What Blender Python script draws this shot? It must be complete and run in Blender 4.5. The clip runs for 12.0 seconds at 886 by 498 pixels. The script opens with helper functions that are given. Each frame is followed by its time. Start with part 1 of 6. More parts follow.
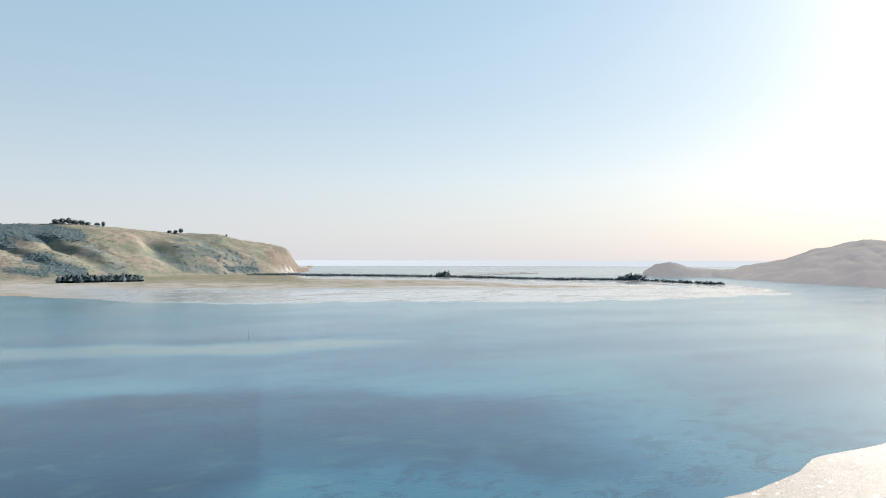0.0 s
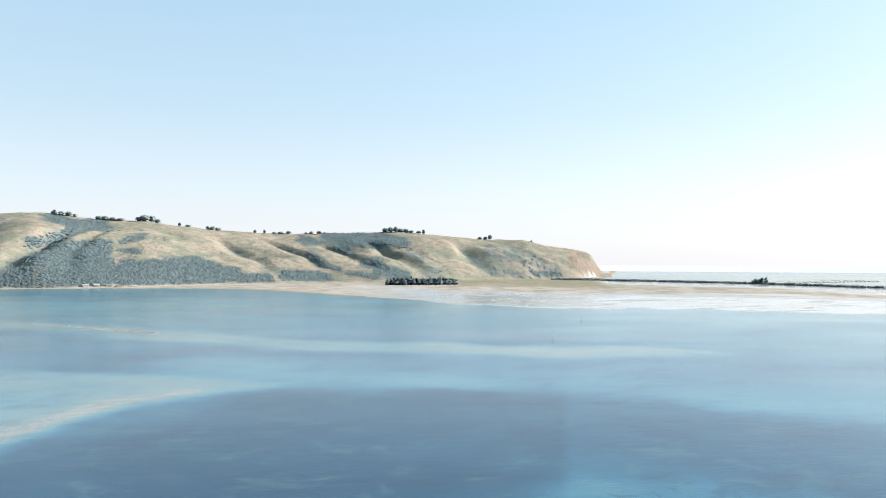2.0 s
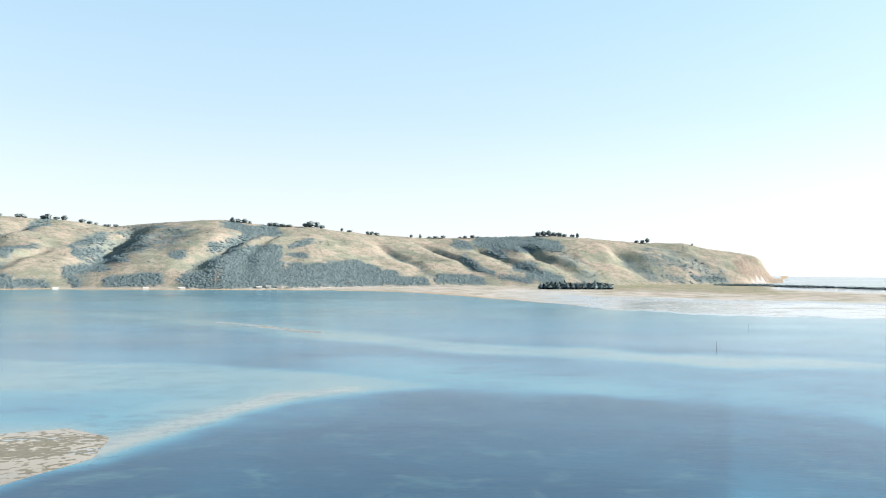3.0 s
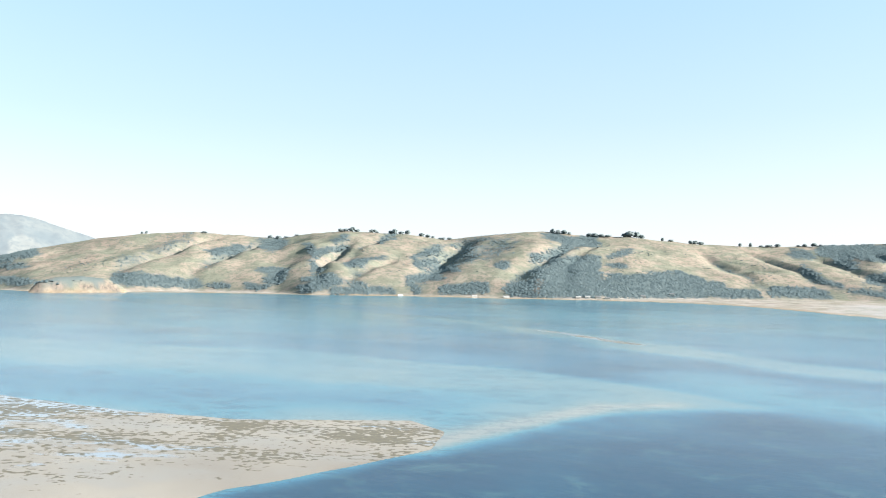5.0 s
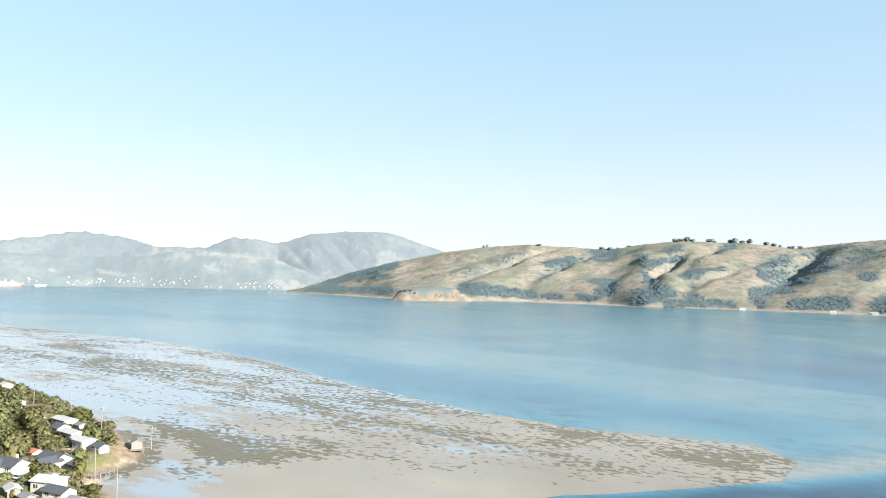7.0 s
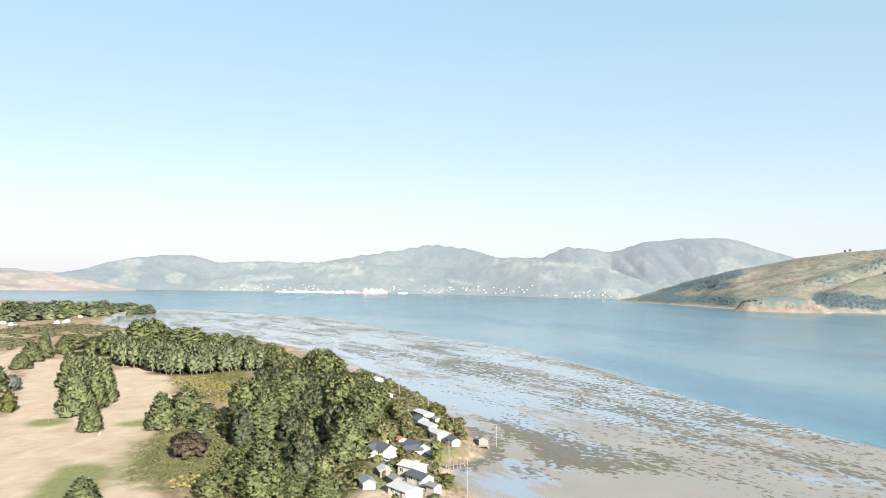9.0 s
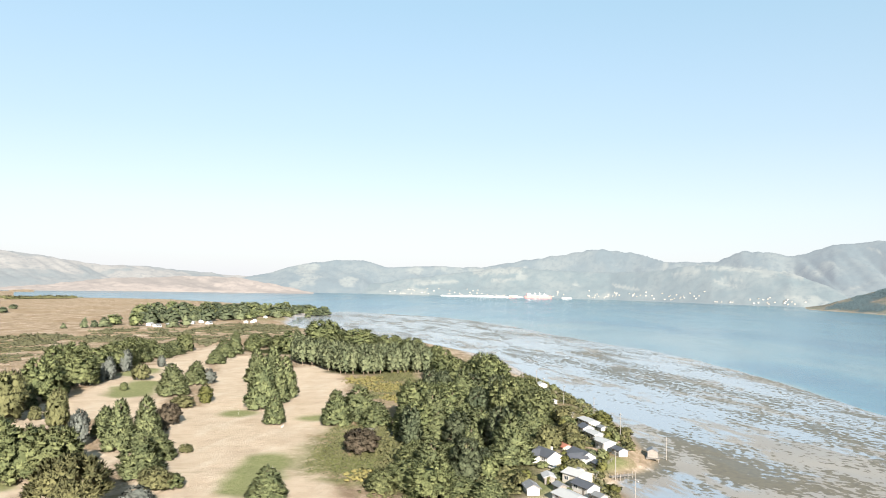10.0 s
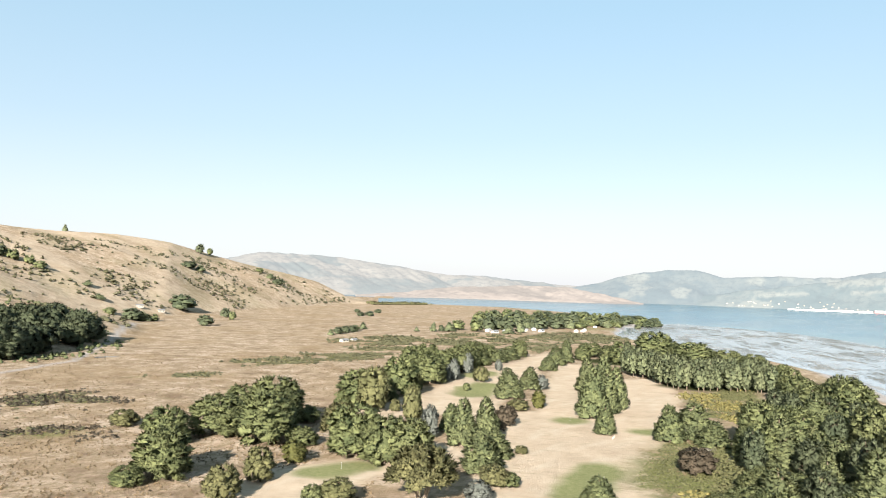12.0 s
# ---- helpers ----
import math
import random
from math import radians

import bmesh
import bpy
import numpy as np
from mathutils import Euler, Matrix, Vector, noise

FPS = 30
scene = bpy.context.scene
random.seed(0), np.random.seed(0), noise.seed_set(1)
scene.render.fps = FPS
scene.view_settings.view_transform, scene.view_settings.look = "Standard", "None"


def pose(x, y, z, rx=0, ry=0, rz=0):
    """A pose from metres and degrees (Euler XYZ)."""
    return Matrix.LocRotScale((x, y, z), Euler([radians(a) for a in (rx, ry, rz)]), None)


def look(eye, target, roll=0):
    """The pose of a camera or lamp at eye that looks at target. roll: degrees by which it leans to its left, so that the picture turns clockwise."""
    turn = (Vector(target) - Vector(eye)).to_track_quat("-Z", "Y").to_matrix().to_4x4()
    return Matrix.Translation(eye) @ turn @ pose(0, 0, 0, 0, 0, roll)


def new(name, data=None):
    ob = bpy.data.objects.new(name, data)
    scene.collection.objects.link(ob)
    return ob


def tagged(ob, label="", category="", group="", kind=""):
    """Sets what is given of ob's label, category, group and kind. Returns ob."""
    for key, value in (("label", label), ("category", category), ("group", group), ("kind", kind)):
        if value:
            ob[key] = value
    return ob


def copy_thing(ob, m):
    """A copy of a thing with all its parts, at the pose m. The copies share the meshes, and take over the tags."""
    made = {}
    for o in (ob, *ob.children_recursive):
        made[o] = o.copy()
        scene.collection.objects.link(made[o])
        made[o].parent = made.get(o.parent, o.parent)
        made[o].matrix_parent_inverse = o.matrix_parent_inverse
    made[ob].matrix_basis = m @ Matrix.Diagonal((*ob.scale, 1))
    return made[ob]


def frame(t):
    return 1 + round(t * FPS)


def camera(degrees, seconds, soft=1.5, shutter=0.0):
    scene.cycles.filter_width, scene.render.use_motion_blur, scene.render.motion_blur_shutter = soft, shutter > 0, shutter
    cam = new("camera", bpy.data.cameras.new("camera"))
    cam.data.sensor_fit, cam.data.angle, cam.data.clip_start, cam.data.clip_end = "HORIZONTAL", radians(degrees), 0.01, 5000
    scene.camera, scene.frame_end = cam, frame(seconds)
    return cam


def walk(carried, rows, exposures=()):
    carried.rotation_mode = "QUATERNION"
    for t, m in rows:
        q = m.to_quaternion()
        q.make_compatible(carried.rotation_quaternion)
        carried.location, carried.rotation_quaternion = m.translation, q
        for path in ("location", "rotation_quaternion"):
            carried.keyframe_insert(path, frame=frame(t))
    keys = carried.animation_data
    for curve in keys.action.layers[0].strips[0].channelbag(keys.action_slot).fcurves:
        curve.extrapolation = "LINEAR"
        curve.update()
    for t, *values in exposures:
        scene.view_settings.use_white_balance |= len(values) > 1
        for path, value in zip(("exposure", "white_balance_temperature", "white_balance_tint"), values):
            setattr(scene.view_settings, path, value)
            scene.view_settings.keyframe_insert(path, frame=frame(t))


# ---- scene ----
EYE_Z = 60.0
cam = camera(62.38, 12.0, soft=1.05)


def aim(yaw, pitch, roll):
    """The camera hovers on one spot over the shore and turns to its left."""
    return pose(0, 0, EYE_Z, 90 + pitch, 0, yaw) @ pose(0, 0, 0, 0, 0, roll)


walk(cam, [
    (0.0, aim(0.000, 0.611, 0.086)),
    (0.5, aim(5.782, 0.684, 0.034)),
    (1.0, aim(11.628, 0.773, 0.090)),
    (1.5, aim(17.461, 0.868, 0.162)),
    (2.0, aim(23.389, 0.963, 0.175)),
    (2.5, aim(29.339, 1.081, 0.218)),
    (4.5, aim(53.629, 1.684, 0.560)),
    (5.0, aim(59.909, 1.850, 0.588)),
    (5.5, aim(66.275, 2.040, 0.675)),
    (6.0, aim(72.592, 2.139, 0.854)),
    (6.5, aim(79.081, 2.315, 0.845)),
    (7.0, aim(85.470, 2.412, 0.868)),
    (9.0, aim(111.127, 2.701, 0.904)),
    (9.5, aim(117.454, 2.775, 1.087)),
    (10.0, aim(123.866, 2.835, 1.245)),
    (10.5, aim(130.207, 2.881, 1.419)),
    (11.0, aim(136.551, 2.918, 1.589)),
    (11.5, aim(142.845, 2.934, 1.750)),
    (12.0, aim(149.224, 2.933, 1.863)),
], exposures=[(0.0, 1.57, 6640, 13), (1.0, 1.75, 6640, 12.5), (2.5, 2.03, 6620, 12), (5.5, 2.14, 6580, 11.5), (7.0, 2.03, 6560, 11.5), (9.5, 1.90, 6650, 12.5), (12.0, 1.92, 6700, 12)])

# ---------------------------------------------------------------- light
SUN_BEARING, SUN_HEIGHT = -44.0, 23.0   # bearing: degrees to the left of +y
world = bpy.data.worlds.new("sky")
scene.world = world
world.use_nodes = True
wn, wl = world.node_tree.nodes, world.node_tree.links
sky = wn.new("ShaderNodeTexSky")
sky.sky_type, sky.sun_disc = "NISHITA", False
sky.sun_elevation, sky.sun_rotation = radians(SUN_HEIGHT), radians(-SUN_BEARING)
sky.altitude, sky.air_density, sky.dust_density, sky.ozone_density = 60, 1.0, 0.8, 0.4
# a hazy summer sky: the clear sky veiled by pale sea air
veil = wn.new("ShaderNodeMix")
veil.data_type = "RGBA"
aloft = wn.new("ShaderNodeTexCoord")
split = wn.new("ShaderNodeSeparateXYZ")
wl.new(aloft.outputs["Generated"], split.inputs[0])
# white and thick at the horizon, thinner and bluer higher up
for socket, stops in ((0, ((0.0, (0.92, 0.92, 0.92)), (0.10, (0.76, 0.76, 0.76)), (0.30, (0.69, 0.69, 0.69)))),
                      (7, ((0.0, (3.48, 3.70, 4.06)), (0.09, (2.95, 3.40, 3.88)), (0.20, (2.32, 3.14, 3.68)), (0.36, (1.90, 3.04, 3.70))))):
    fade = wn.new("ShaderNodeValToRGB")
    band = fade.color_ramp.elements
    while len(band) < len(stops):
        band.new(0.5)
    for el, (at, c) in zip(band, stops):
        el.position, el.color = at, (*c, 1)
    wl.new(split.outputs["Z"], fade.inputs[0])
    wl.new(fade.outputs[0], veil.inputs[socket])
wl.new(sky.outputs[0], veil.inputs[6])
wl.new(veil.outputs[2], wn["Background"].inputs[0])
wn["Background"].inputs[1].default_value = 0.064
sun = new("sun", bpy.data.lights.new("sun", "SUN"))
sun.data.energy, sun.data.angle, sun.data.color = 5.0, radians(0.55), (1.0, 0.965, 0.91)
ray = Vector((-math.sin(radians(SUN_BEARING)) * math.cos(radians(SUN_HEIGHT)),
              math.cos(radians(SUN_BEARING)) * math.cos(radians(SUN_HEIGHT)), math.sin(radians(SUN_HEIGHT))))
sun.matrix_world = look(ray * 100, (0, 0, 0))
scene.view_settings.exposure = 0.0


# ---------------------------------------------------------------- materials
class Nodes:
    """A short way to write node trees."""

    def __init__(self, name):
        self.mat = bpy.data.materials.new(name)
        self.mat.use_nodes = True
        self.n, self.l = self.mat.node_tree.nodes, self.mat.node_tree.links
        self.bsdf = self.n["Principled BSDF"]
        geo = self.n.new("ShaderNodeNewGeometry")
        self.place, self.island = geo.outputs["Position"], geo.outputs["Random Per Island"]

    def put(self, socket, value):
        if isinstance(value, bpy.types.NodeSocket):
            self.l.new(value, socket)
        else:
            socket.default_value = value

    def noise(self, scale, detail=4.0, rough=0.55, stretch=None, warp=0.0):
        n = self.n.new("ShaderNodeTexNoise")
        n.inputs["Scale"].default_value, n.inputs["Detail"].default_value = scale, detail
        n.inputs["Roughness"].default_value, n.inputs["Distortion"].default_value = rough, warp
        place = self.place
        if stretch:
            m = self.n.new("ShaderNodeMapping")
            m.vector_type = "TEXTURE"
            m.inputs["Rotation"].default_value = (0, 0, radians(stretch[0]))
            m.inputs["Scale"].default_value = tuple(1 / v for v in stretch[1])
            self.l.new(place, m.inputs[0])
            place = m.outputs[0]
        self.l.new(place, n.inputs["Vector"])
        return n.outputs["Fac"]

    def ramp(self, fac, *stops):
        r = self.n.new("ShaderNodeValToRGB")
        e = r.color_ramp.elements
        while len(e) < len(stops):
            e.new(0.5)
        for el, (at, c) in zip(e, stops):
            el.position = at
            el.color = (c, c, c, 1) if isinstance(c, (int, float)) else (*c, 1)
        self.put(r.inputs[0], fac)
        return r.outputs[0]

    def mix(self, fac, a, b, how="MIX"):
        m = self.n.new("ShaderNodeMix")
        m.data_type, m.blend_type = "RGBA", how
        for s, v in ((m.inputs[0], fac), (m.inputs[6], a), (m.inputs[7], b)):
            self.put(s, (*v, 1) if isinstance(v, tuple) and len(v) == 3 else v)
        return m.outputs[2]

    def math(self, how, a, b=0.5, clamp=False):
        m = self.n.new("ShaderNodeMath")
        m.operation, m.use_clamp = how, clamp
        self.put(m.inputs[0], a), self.put(m.inputs[1], b)
        return m.outputs[0]

    def attribute(self, name):
        a = self.n.new("ShaderNodeAttribute")
        a.attribute_name = name
        return a

    def bump(self, height, strength, distance):
        b = self.n.new("ShaderNodeBump")
        b.inputs["Strength"].default_value, b.inputs["Distance"].default_value = strength, distance
        self.l.new(height, b.inputs["Height"])
        self.l.new(b.outputs[0], self.bsdf.inputs["Normal"])

    def done(self, colour, rough=0.8, **more):
        self.put(self.bsdf.inputs["Base Color"], (*colour, 1) if isinstance(colour, tuple) else colour)
        self.put(self.bsdf.inputs["Roughness"], rough)
        for k, v in more.items():
            self.put(self.bsdf.inputs[k.replace("_", " ")], v)
        return self.mat


def plain(name, colour, rough=0.7, grain=1.5, spread=0.22, bump=0.0, **more):
    """Paint, timber, stone: one colour with blotches, fine grain and a little variation from object to object."""
    k = Nodes(name)
    info = k.n.new("ShaderNodeObjectInfo")
    dark, light = tuple(c * (1 - spread) for c in colour), tuple(min(1, c * (1 + spread)) for c in colour)
    c = k.ramp(k.noise(grain, 5), (0.3, dark), (0.7, light))
    c = k.mix(k.math("MULTIPLY", k.noise(grain * 9, 3), 0.35), c, dark)
    c = k.mix(k.math("MULTIPLY", info.outputs["Random"], 0.25), c, dark)
    if bump:
        k.bump(k.noise(grain * 6, 4), 0.5, bump)
    return k.done(c, rough, **more)


def foliage(name, dark, light, tint=(0.10, 0.09, 0.035), rough=0.62):
    """Leaves: each spray, each bough and each tree has its own shade."""
    k = Nodes(name)
    info = k.n.new("ShaderNodeObjectInfo")
    bough = k.attribute("bough").outputs["Fac"]
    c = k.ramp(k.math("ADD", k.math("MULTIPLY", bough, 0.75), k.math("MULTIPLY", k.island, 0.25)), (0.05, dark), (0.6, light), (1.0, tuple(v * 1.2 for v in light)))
    c = k.mix(k.math("MULTIPLY", info.outputs["Random"], 0.30), c, tint)
    c = k.mix(k.math("MULTIPLY", k.ramp(k.noise(0.45, 4), (0.4, 0.0), (0.7, 1.0)), 0.35), c, dark)
    tufts = k.noise(1.7, 4, 0.7)
    # hollows of the bump painted darker, for the shade between tufts
    c = k.mix(k.math("MULTIPLY", k.ramp(tufts, (0.40, 1.0), (0.56, 0.0)), 0.5), c, dark)
    k.bump(tufts, 0.8, 0.45)
    return k.done(c, rough, Specular_IOR_Level=0.10)


def make_ground():
    k = Nodes("ground_cover")
    a, b = k.attribute("cover"), k.attribute("cover_b")
    sa, sb = k.n.new("ShaderNodeSeparateColor"), k.n.new("ShaderNodeSeparateColor")
    k.l.new(a.outputs["Color"], sa.inputs[0]), k.l.new(b.outputs["Color"], sb.inputs[0])
    fairway, green, scrub = sa.outputs
    sand, flat, wood = sb.outputs
    hill = k.attribute("hill").outputs["Fac"]
    big, mid, fine = k.noise(0.012, 6, 0.62), k.noise(0.075, 7, 0.72), k.noise(0.6, 5, 0.7)
    tuft = k.noise(0.34, 7, 0.78, (20, (0.8, 1.3, 1)))
    dry = k.ramp(mid, (0.36, (0.156, 0.110, 0.076)), (0.50, (0.268, 0.202, 0.142)), (0.62, (0.368, 0.294, 0.226)))
    dry = k.mix(k.ramp(tuft, (0.48, 0.0), (0.58, 0.8)), dry, (0.150, 0.118, 0.070))
    dry = k.mix(k.ramp(big, (0.48, 0.0), (0.60, 0.55)), dry, (0.200, 0.142, 0.084))
    # sheep-grazed hill grass: straw with greener and browner patches and dark tussocks
    grass = k.ramp(k.noise(0.009, 6, 0.6), (0.38, (0.214, 0.174, 0.142)), (0.50, (0.200, 0.176, 0.142)), (0.60, (0.154, 0.158, 0.122)))
    grass = k.mix(k.ramp(k.noise(0.035, 7, 0.72), (0.46, 0.0), (0.58, 0.8)), grass, (0.116, 0.120, 0.092))
    grass = k.mix(k.ramp(k.noise(0.11, 5, 0.7), (0.53, 0.0), (0.60, 0.7)), grass, (0.094, 0.102, 0.084))
    grass = k.mix(k.ramp(k.noise(0.022, 5, 0.6, (0, (1, 1, 4))), (0.55, 0.0), (0.72, 0.3)), grass, (0.198, 0.162, 0.132))
    c = k.mix(hill, dry, grass)
    mown = k.ramp(mid, (0.3, (0.300, 0.232, 0.164)), (0.7, (0.398, 0.322, 0.238)))
    mown = k.mix(k.ramp(k.noise(0.035, 5, 0.6, (25, (1, 3, 1))), (0.52, 0.0), (0.68, 0.55)), mown, (0.404, 0.345, 0.264))
    mown = k.mix(k.ramp(k.noise(0.1, 4, 0.6, (-40, (1, 4, 1))), (0.55, 0.0), (0.7, 0.35)), mown, (0.174, 0.138, 0.072))
    c = k.mix(fairway, c, mown)
    lush = k.ramp(fine, (0.3, (0.125, 0.134, 0.058)), (0.7, (0.180, 0.178, 0.088)))
    c = k.mix(green, c, lush)
    olive = k.ramp(fine, (0.3, (0.080, 0.088, 0.034)), (0.7, (0.144, 0.142, 0.058)))
    c = k.mix(k.math("MULTIPLY", scrub, k.ramp(k.noise(0.12, 5, 0.7), (0.38, 0.25), (0.52, 1.0))), c, olive)
    # wooded ground; on the hills its colour is blue-grey, with haze painted in
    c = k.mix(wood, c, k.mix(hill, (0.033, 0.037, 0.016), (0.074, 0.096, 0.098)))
    beach = k.ramp(mid, (0.3, (0.236, 0.210, 0.188)), (0.7, (0.305, 0.282, 0.260)))
    c = k.mix(sand, c, beach)
    # bare rock and clay faces with upright cracks
    crack = k.noise(0.16, 6, 0.7, (0, (1, 1, 0.18)))
    stone = k.ramp(crack, (0.36, (0.070, 0.064, 0.056)), (0.50, (0.140, 0.116, 0.096)), (0.64, (0.190, 0.152, 0.122)))
    c = k.mix(k.attribute("rock").outputs["Fac"], c, stone)
    # tidal flat: wet sand, standing water film and eel-grass
    wet = k.ramp(k.noise(0.012, 5, 0.55), (0.35, (0.160, 0.126, 0.090)), (0.65, (0.228, 0.190, 0.142)))
    wet = k.mix(k.ramp(k.noise(0.045, 5, 0.6, (50, (0.6, 1.5, 1))), (0.46, 0.0), (0.60, 0.6)), wet, (0.180, 0.160, 0.134))
    weed_zone = k.attribute("weed").outputs["Fac"]
    # tufts a few metres across, crowded where the bed is old, and ragged mats between them
    tufts = k.noise(0.36, 2, 0.5, (50, (0.85, 1.15, 1)), 0.3)
    mats = k.noise(0.060, 6, 0.68, (50, (0.6, 1.5, 1)), 0.4)
    grown = k.math("ADD", k.math("MULTIPLY", tufts, 0.66), k.math("MULTIPLY", mats, 0.48))
    weed = k.ramp(k.math("ADD", grown, k.math("MULTIPLY", k.math("SUBTRACT", weed_zone, 0.5), 0.22)), (0.675, 0.0), (0.715, 0.9))
    weed_colour = k.ramp(k.noise(0.5, 4), (0.3, (0.038, 0.033, 0.018)), (0.7, (0.098, 0.081, 0.044)))
    sheets = k.math("ADD", k.math("MULTIPLY", k.noise(0.065, 8, 0.70, (50, (0.5, 1.6, 1)), 0.5), 0.55), k.math("MULTIPLY", k.noise(0.016, 6, 0.62, (48, (0.55, 1.7, 1)), 0.6), 0.70))
    pool = k.ramp(k.math("ADD", sheets, k.math("MULTIPLY", k.attribute("pool").outputs["Fac"], 0.25)), (0.70, 0.0), (0.77, 1.0))
    # water film: reflected sky painted in as a pale blue base colour
    shore = k.mix(pool, wet, (0.182, 0.204, 0.224))
    shore = k.mix(weed, shore, weed_colour)
    c = k.mix(flat, c, shore)
    film = k.mix(pool, (0.30, 0.30, 0.30), (0.10, 0.10, 0.10))
    film = k.mix(weed, film, (0.7, 0.7, 0.7))
    rough = k.mix(flat, (0.95, 0.95, 0.95), film)
    relief = k.math("ADD", k.math("MULTIPLY", tuft, 1.2), k.math("MULTIPLY", k.noise(1.6, 4, 0.7), 0.5))
    k.bump(k.math("MULTIPLY", relief, k.math("SUBTRACT", 1.0, k.math("MULTIPLY", flat, 0.96))), 0.7, 0.9)
    return k.done(c, rough, Specular_IOR_Level=k.math("MULTIPLY", flat, 0.8))


def make_water():
    k = Nodes("harbour_water")
    depth = k.attribute("depth").outputs["Fac"]
    patch = k.noise(0.011, 7, 0.62, (40, (0.8, 1.3, 1)), 0.5)
    weed = k.noise(0.085, 8, 0.74, (45, (0.8, 1.3, 1)), 0.6)
    d = k.math("ADD", depth, k.math("MULTIPLY", k.math("SUBTRACT", patch, 0.5), k.ramp(depth, (0.1, 0.22), (0.6, 0.5), (1.0, 0.35))))
    c = k.ramp(d, (0.0, (0.180, 0.174, 0.152)), (0.16, (0.108, 0.146, 0.144)), (0.40, (0.042, 0.124, 0.158)), (0.7, (0.019, 0.078, 0.124)), (1.0, (0.005, 0.025, 0.050)))
    # eel-grass beds: ragged dark patches, thickest in middling depths
    bed = k.math("ADD", weed, k.math("MULTIPLY", k.math("SUBTRACT", patch, 0.5), 0.5))
    c = k.mix(k.math("MULTIPLY", k.ramp(bed, (0.52, 0.0), (0.58, 0.65)), k.ramp(depth, (0.02, 0.30), (0.25, 0.40), (0.5, 0.7), (1.0, 0.6))), c, (0.012, 0.030, 0.056))
    c = k.mix(k.math("MULTIPLY", k.ramp(k.noise(0.055, 8, 0.76, (30, (0.9, 1.2, 1)), 0.6), (0.52, 0.0), (0.66, 0.30)), k.ramp(depth, (0.3, 0.0), (0.6, 1.0))), c, (0.056, 0.122, 0.120))
    # light air: rippled and slick strips
    slick = k.ramp(k.noise(0.004, 4, 0.55, (25, (0.5, 1.9, 1)), 0.6), (0.40, 0.0), (0.64, 1.0))
    rough = k.mix(slick, (0.20, 0.20, 0.20), (0.15, 0.15, 0.15))
    waves = k.math("ADD", k.noise(0.55, 3, 0.6, (30, (0.5, 1.4, 1))), k.math("MULTIPLY", k.noise(0.13, 3, 0.5, (30, (0.5, 1.6, 1))), 0.8))
    k.bump(waves, 0.15, 0.35)
    return k.done(c, rough, IOR=1.333, Specular_IOR_Level=0.5)


def far_hill(name, low, high, haze_glow, strength):
    """Ranges kilometres off, the haze of the sea air put in as emission: bush, and pasture where the hill is cleared.
    """
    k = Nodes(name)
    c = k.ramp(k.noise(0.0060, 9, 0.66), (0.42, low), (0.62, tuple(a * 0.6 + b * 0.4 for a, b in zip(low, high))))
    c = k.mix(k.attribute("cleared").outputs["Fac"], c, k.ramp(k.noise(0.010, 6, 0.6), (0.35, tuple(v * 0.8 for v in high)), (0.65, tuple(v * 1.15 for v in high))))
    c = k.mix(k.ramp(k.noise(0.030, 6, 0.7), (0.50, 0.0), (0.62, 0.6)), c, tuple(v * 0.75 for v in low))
    return k.done(c, 0.95, Specular_IOR_Level=0.0, Emission_Color=(*haze_glow, 1), Emission_Strength=strength)


M_GROUND, M_WATER = make_ground(), make_water()
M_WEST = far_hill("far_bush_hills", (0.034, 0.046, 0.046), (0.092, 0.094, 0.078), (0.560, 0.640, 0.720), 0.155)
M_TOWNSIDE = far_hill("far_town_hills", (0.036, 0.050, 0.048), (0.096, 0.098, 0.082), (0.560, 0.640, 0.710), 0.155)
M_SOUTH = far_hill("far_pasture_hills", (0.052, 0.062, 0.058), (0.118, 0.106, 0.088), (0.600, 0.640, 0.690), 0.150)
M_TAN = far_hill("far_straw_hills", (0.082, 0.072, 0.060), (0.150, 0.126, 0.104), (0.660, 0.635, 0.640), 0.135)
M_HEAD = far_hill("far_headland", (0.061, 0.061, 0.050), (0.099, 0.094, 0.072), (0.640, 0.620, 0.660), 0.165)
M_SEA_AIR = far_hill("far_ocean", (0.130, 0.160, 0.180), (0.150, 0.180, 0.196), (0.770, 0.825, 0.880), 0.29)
M_BARK = plain("bark", (0.17, 0.125, 0.085), 0.9, 2.0, 0.35)
M_PALE_BARK = plain("pale_bark", (0.22, 0.175, 0.13), 0.85, 2.0, 0.3)
M_MACRO = foliage("cypress_leaf", (0.046, 0.058, 0.025), (0.150, 0.162, 0.068), (0.128, 0.120, 0.056))
M_PINE = foliage("pine_leaf", (0.043, 0.056, 0.027), (0.144, 0.158, 0.069), (0.123, 0.120, 0.059))
M_OLIVE = foliage("olive_leaf", (0.054, 0.056, 0.024), (0.140, 0.136, 0.060), (0.110, 0.092, 0.044))
M_STAND = foliage("plantation_leaf", (0.050, 0.062, 0.034), (0.134, 0.148, 0.076), (0.122, 0.120, 0.064))
M_GUM = foliage("gum_leaf", (0.044, 0.046, 0.020), (0.130, 0.122, 0.054), (0.120, 0.100, 0.046))
M_GREY = foliage("blue_grey_leaf", (0.082, 0.090, 0.076), (0.136, 0.143, 0.122), (0.105, 0.112, 0.093))
M_HEATH = foliage("heath_leaf", (0.056, 0.056, 0.030), (0.116, 0.108, 0.056), (0.115, 0.096, 0.058))
# leaf colour darkened to put shade on the foothill wood; also elsewhere for variety
M_DARK = foliage("shaded_wood_leaf", (0.025, 0.034, 0.019), (0.083, 0.096, 0.052), (0.087, 0.087, 0.045))
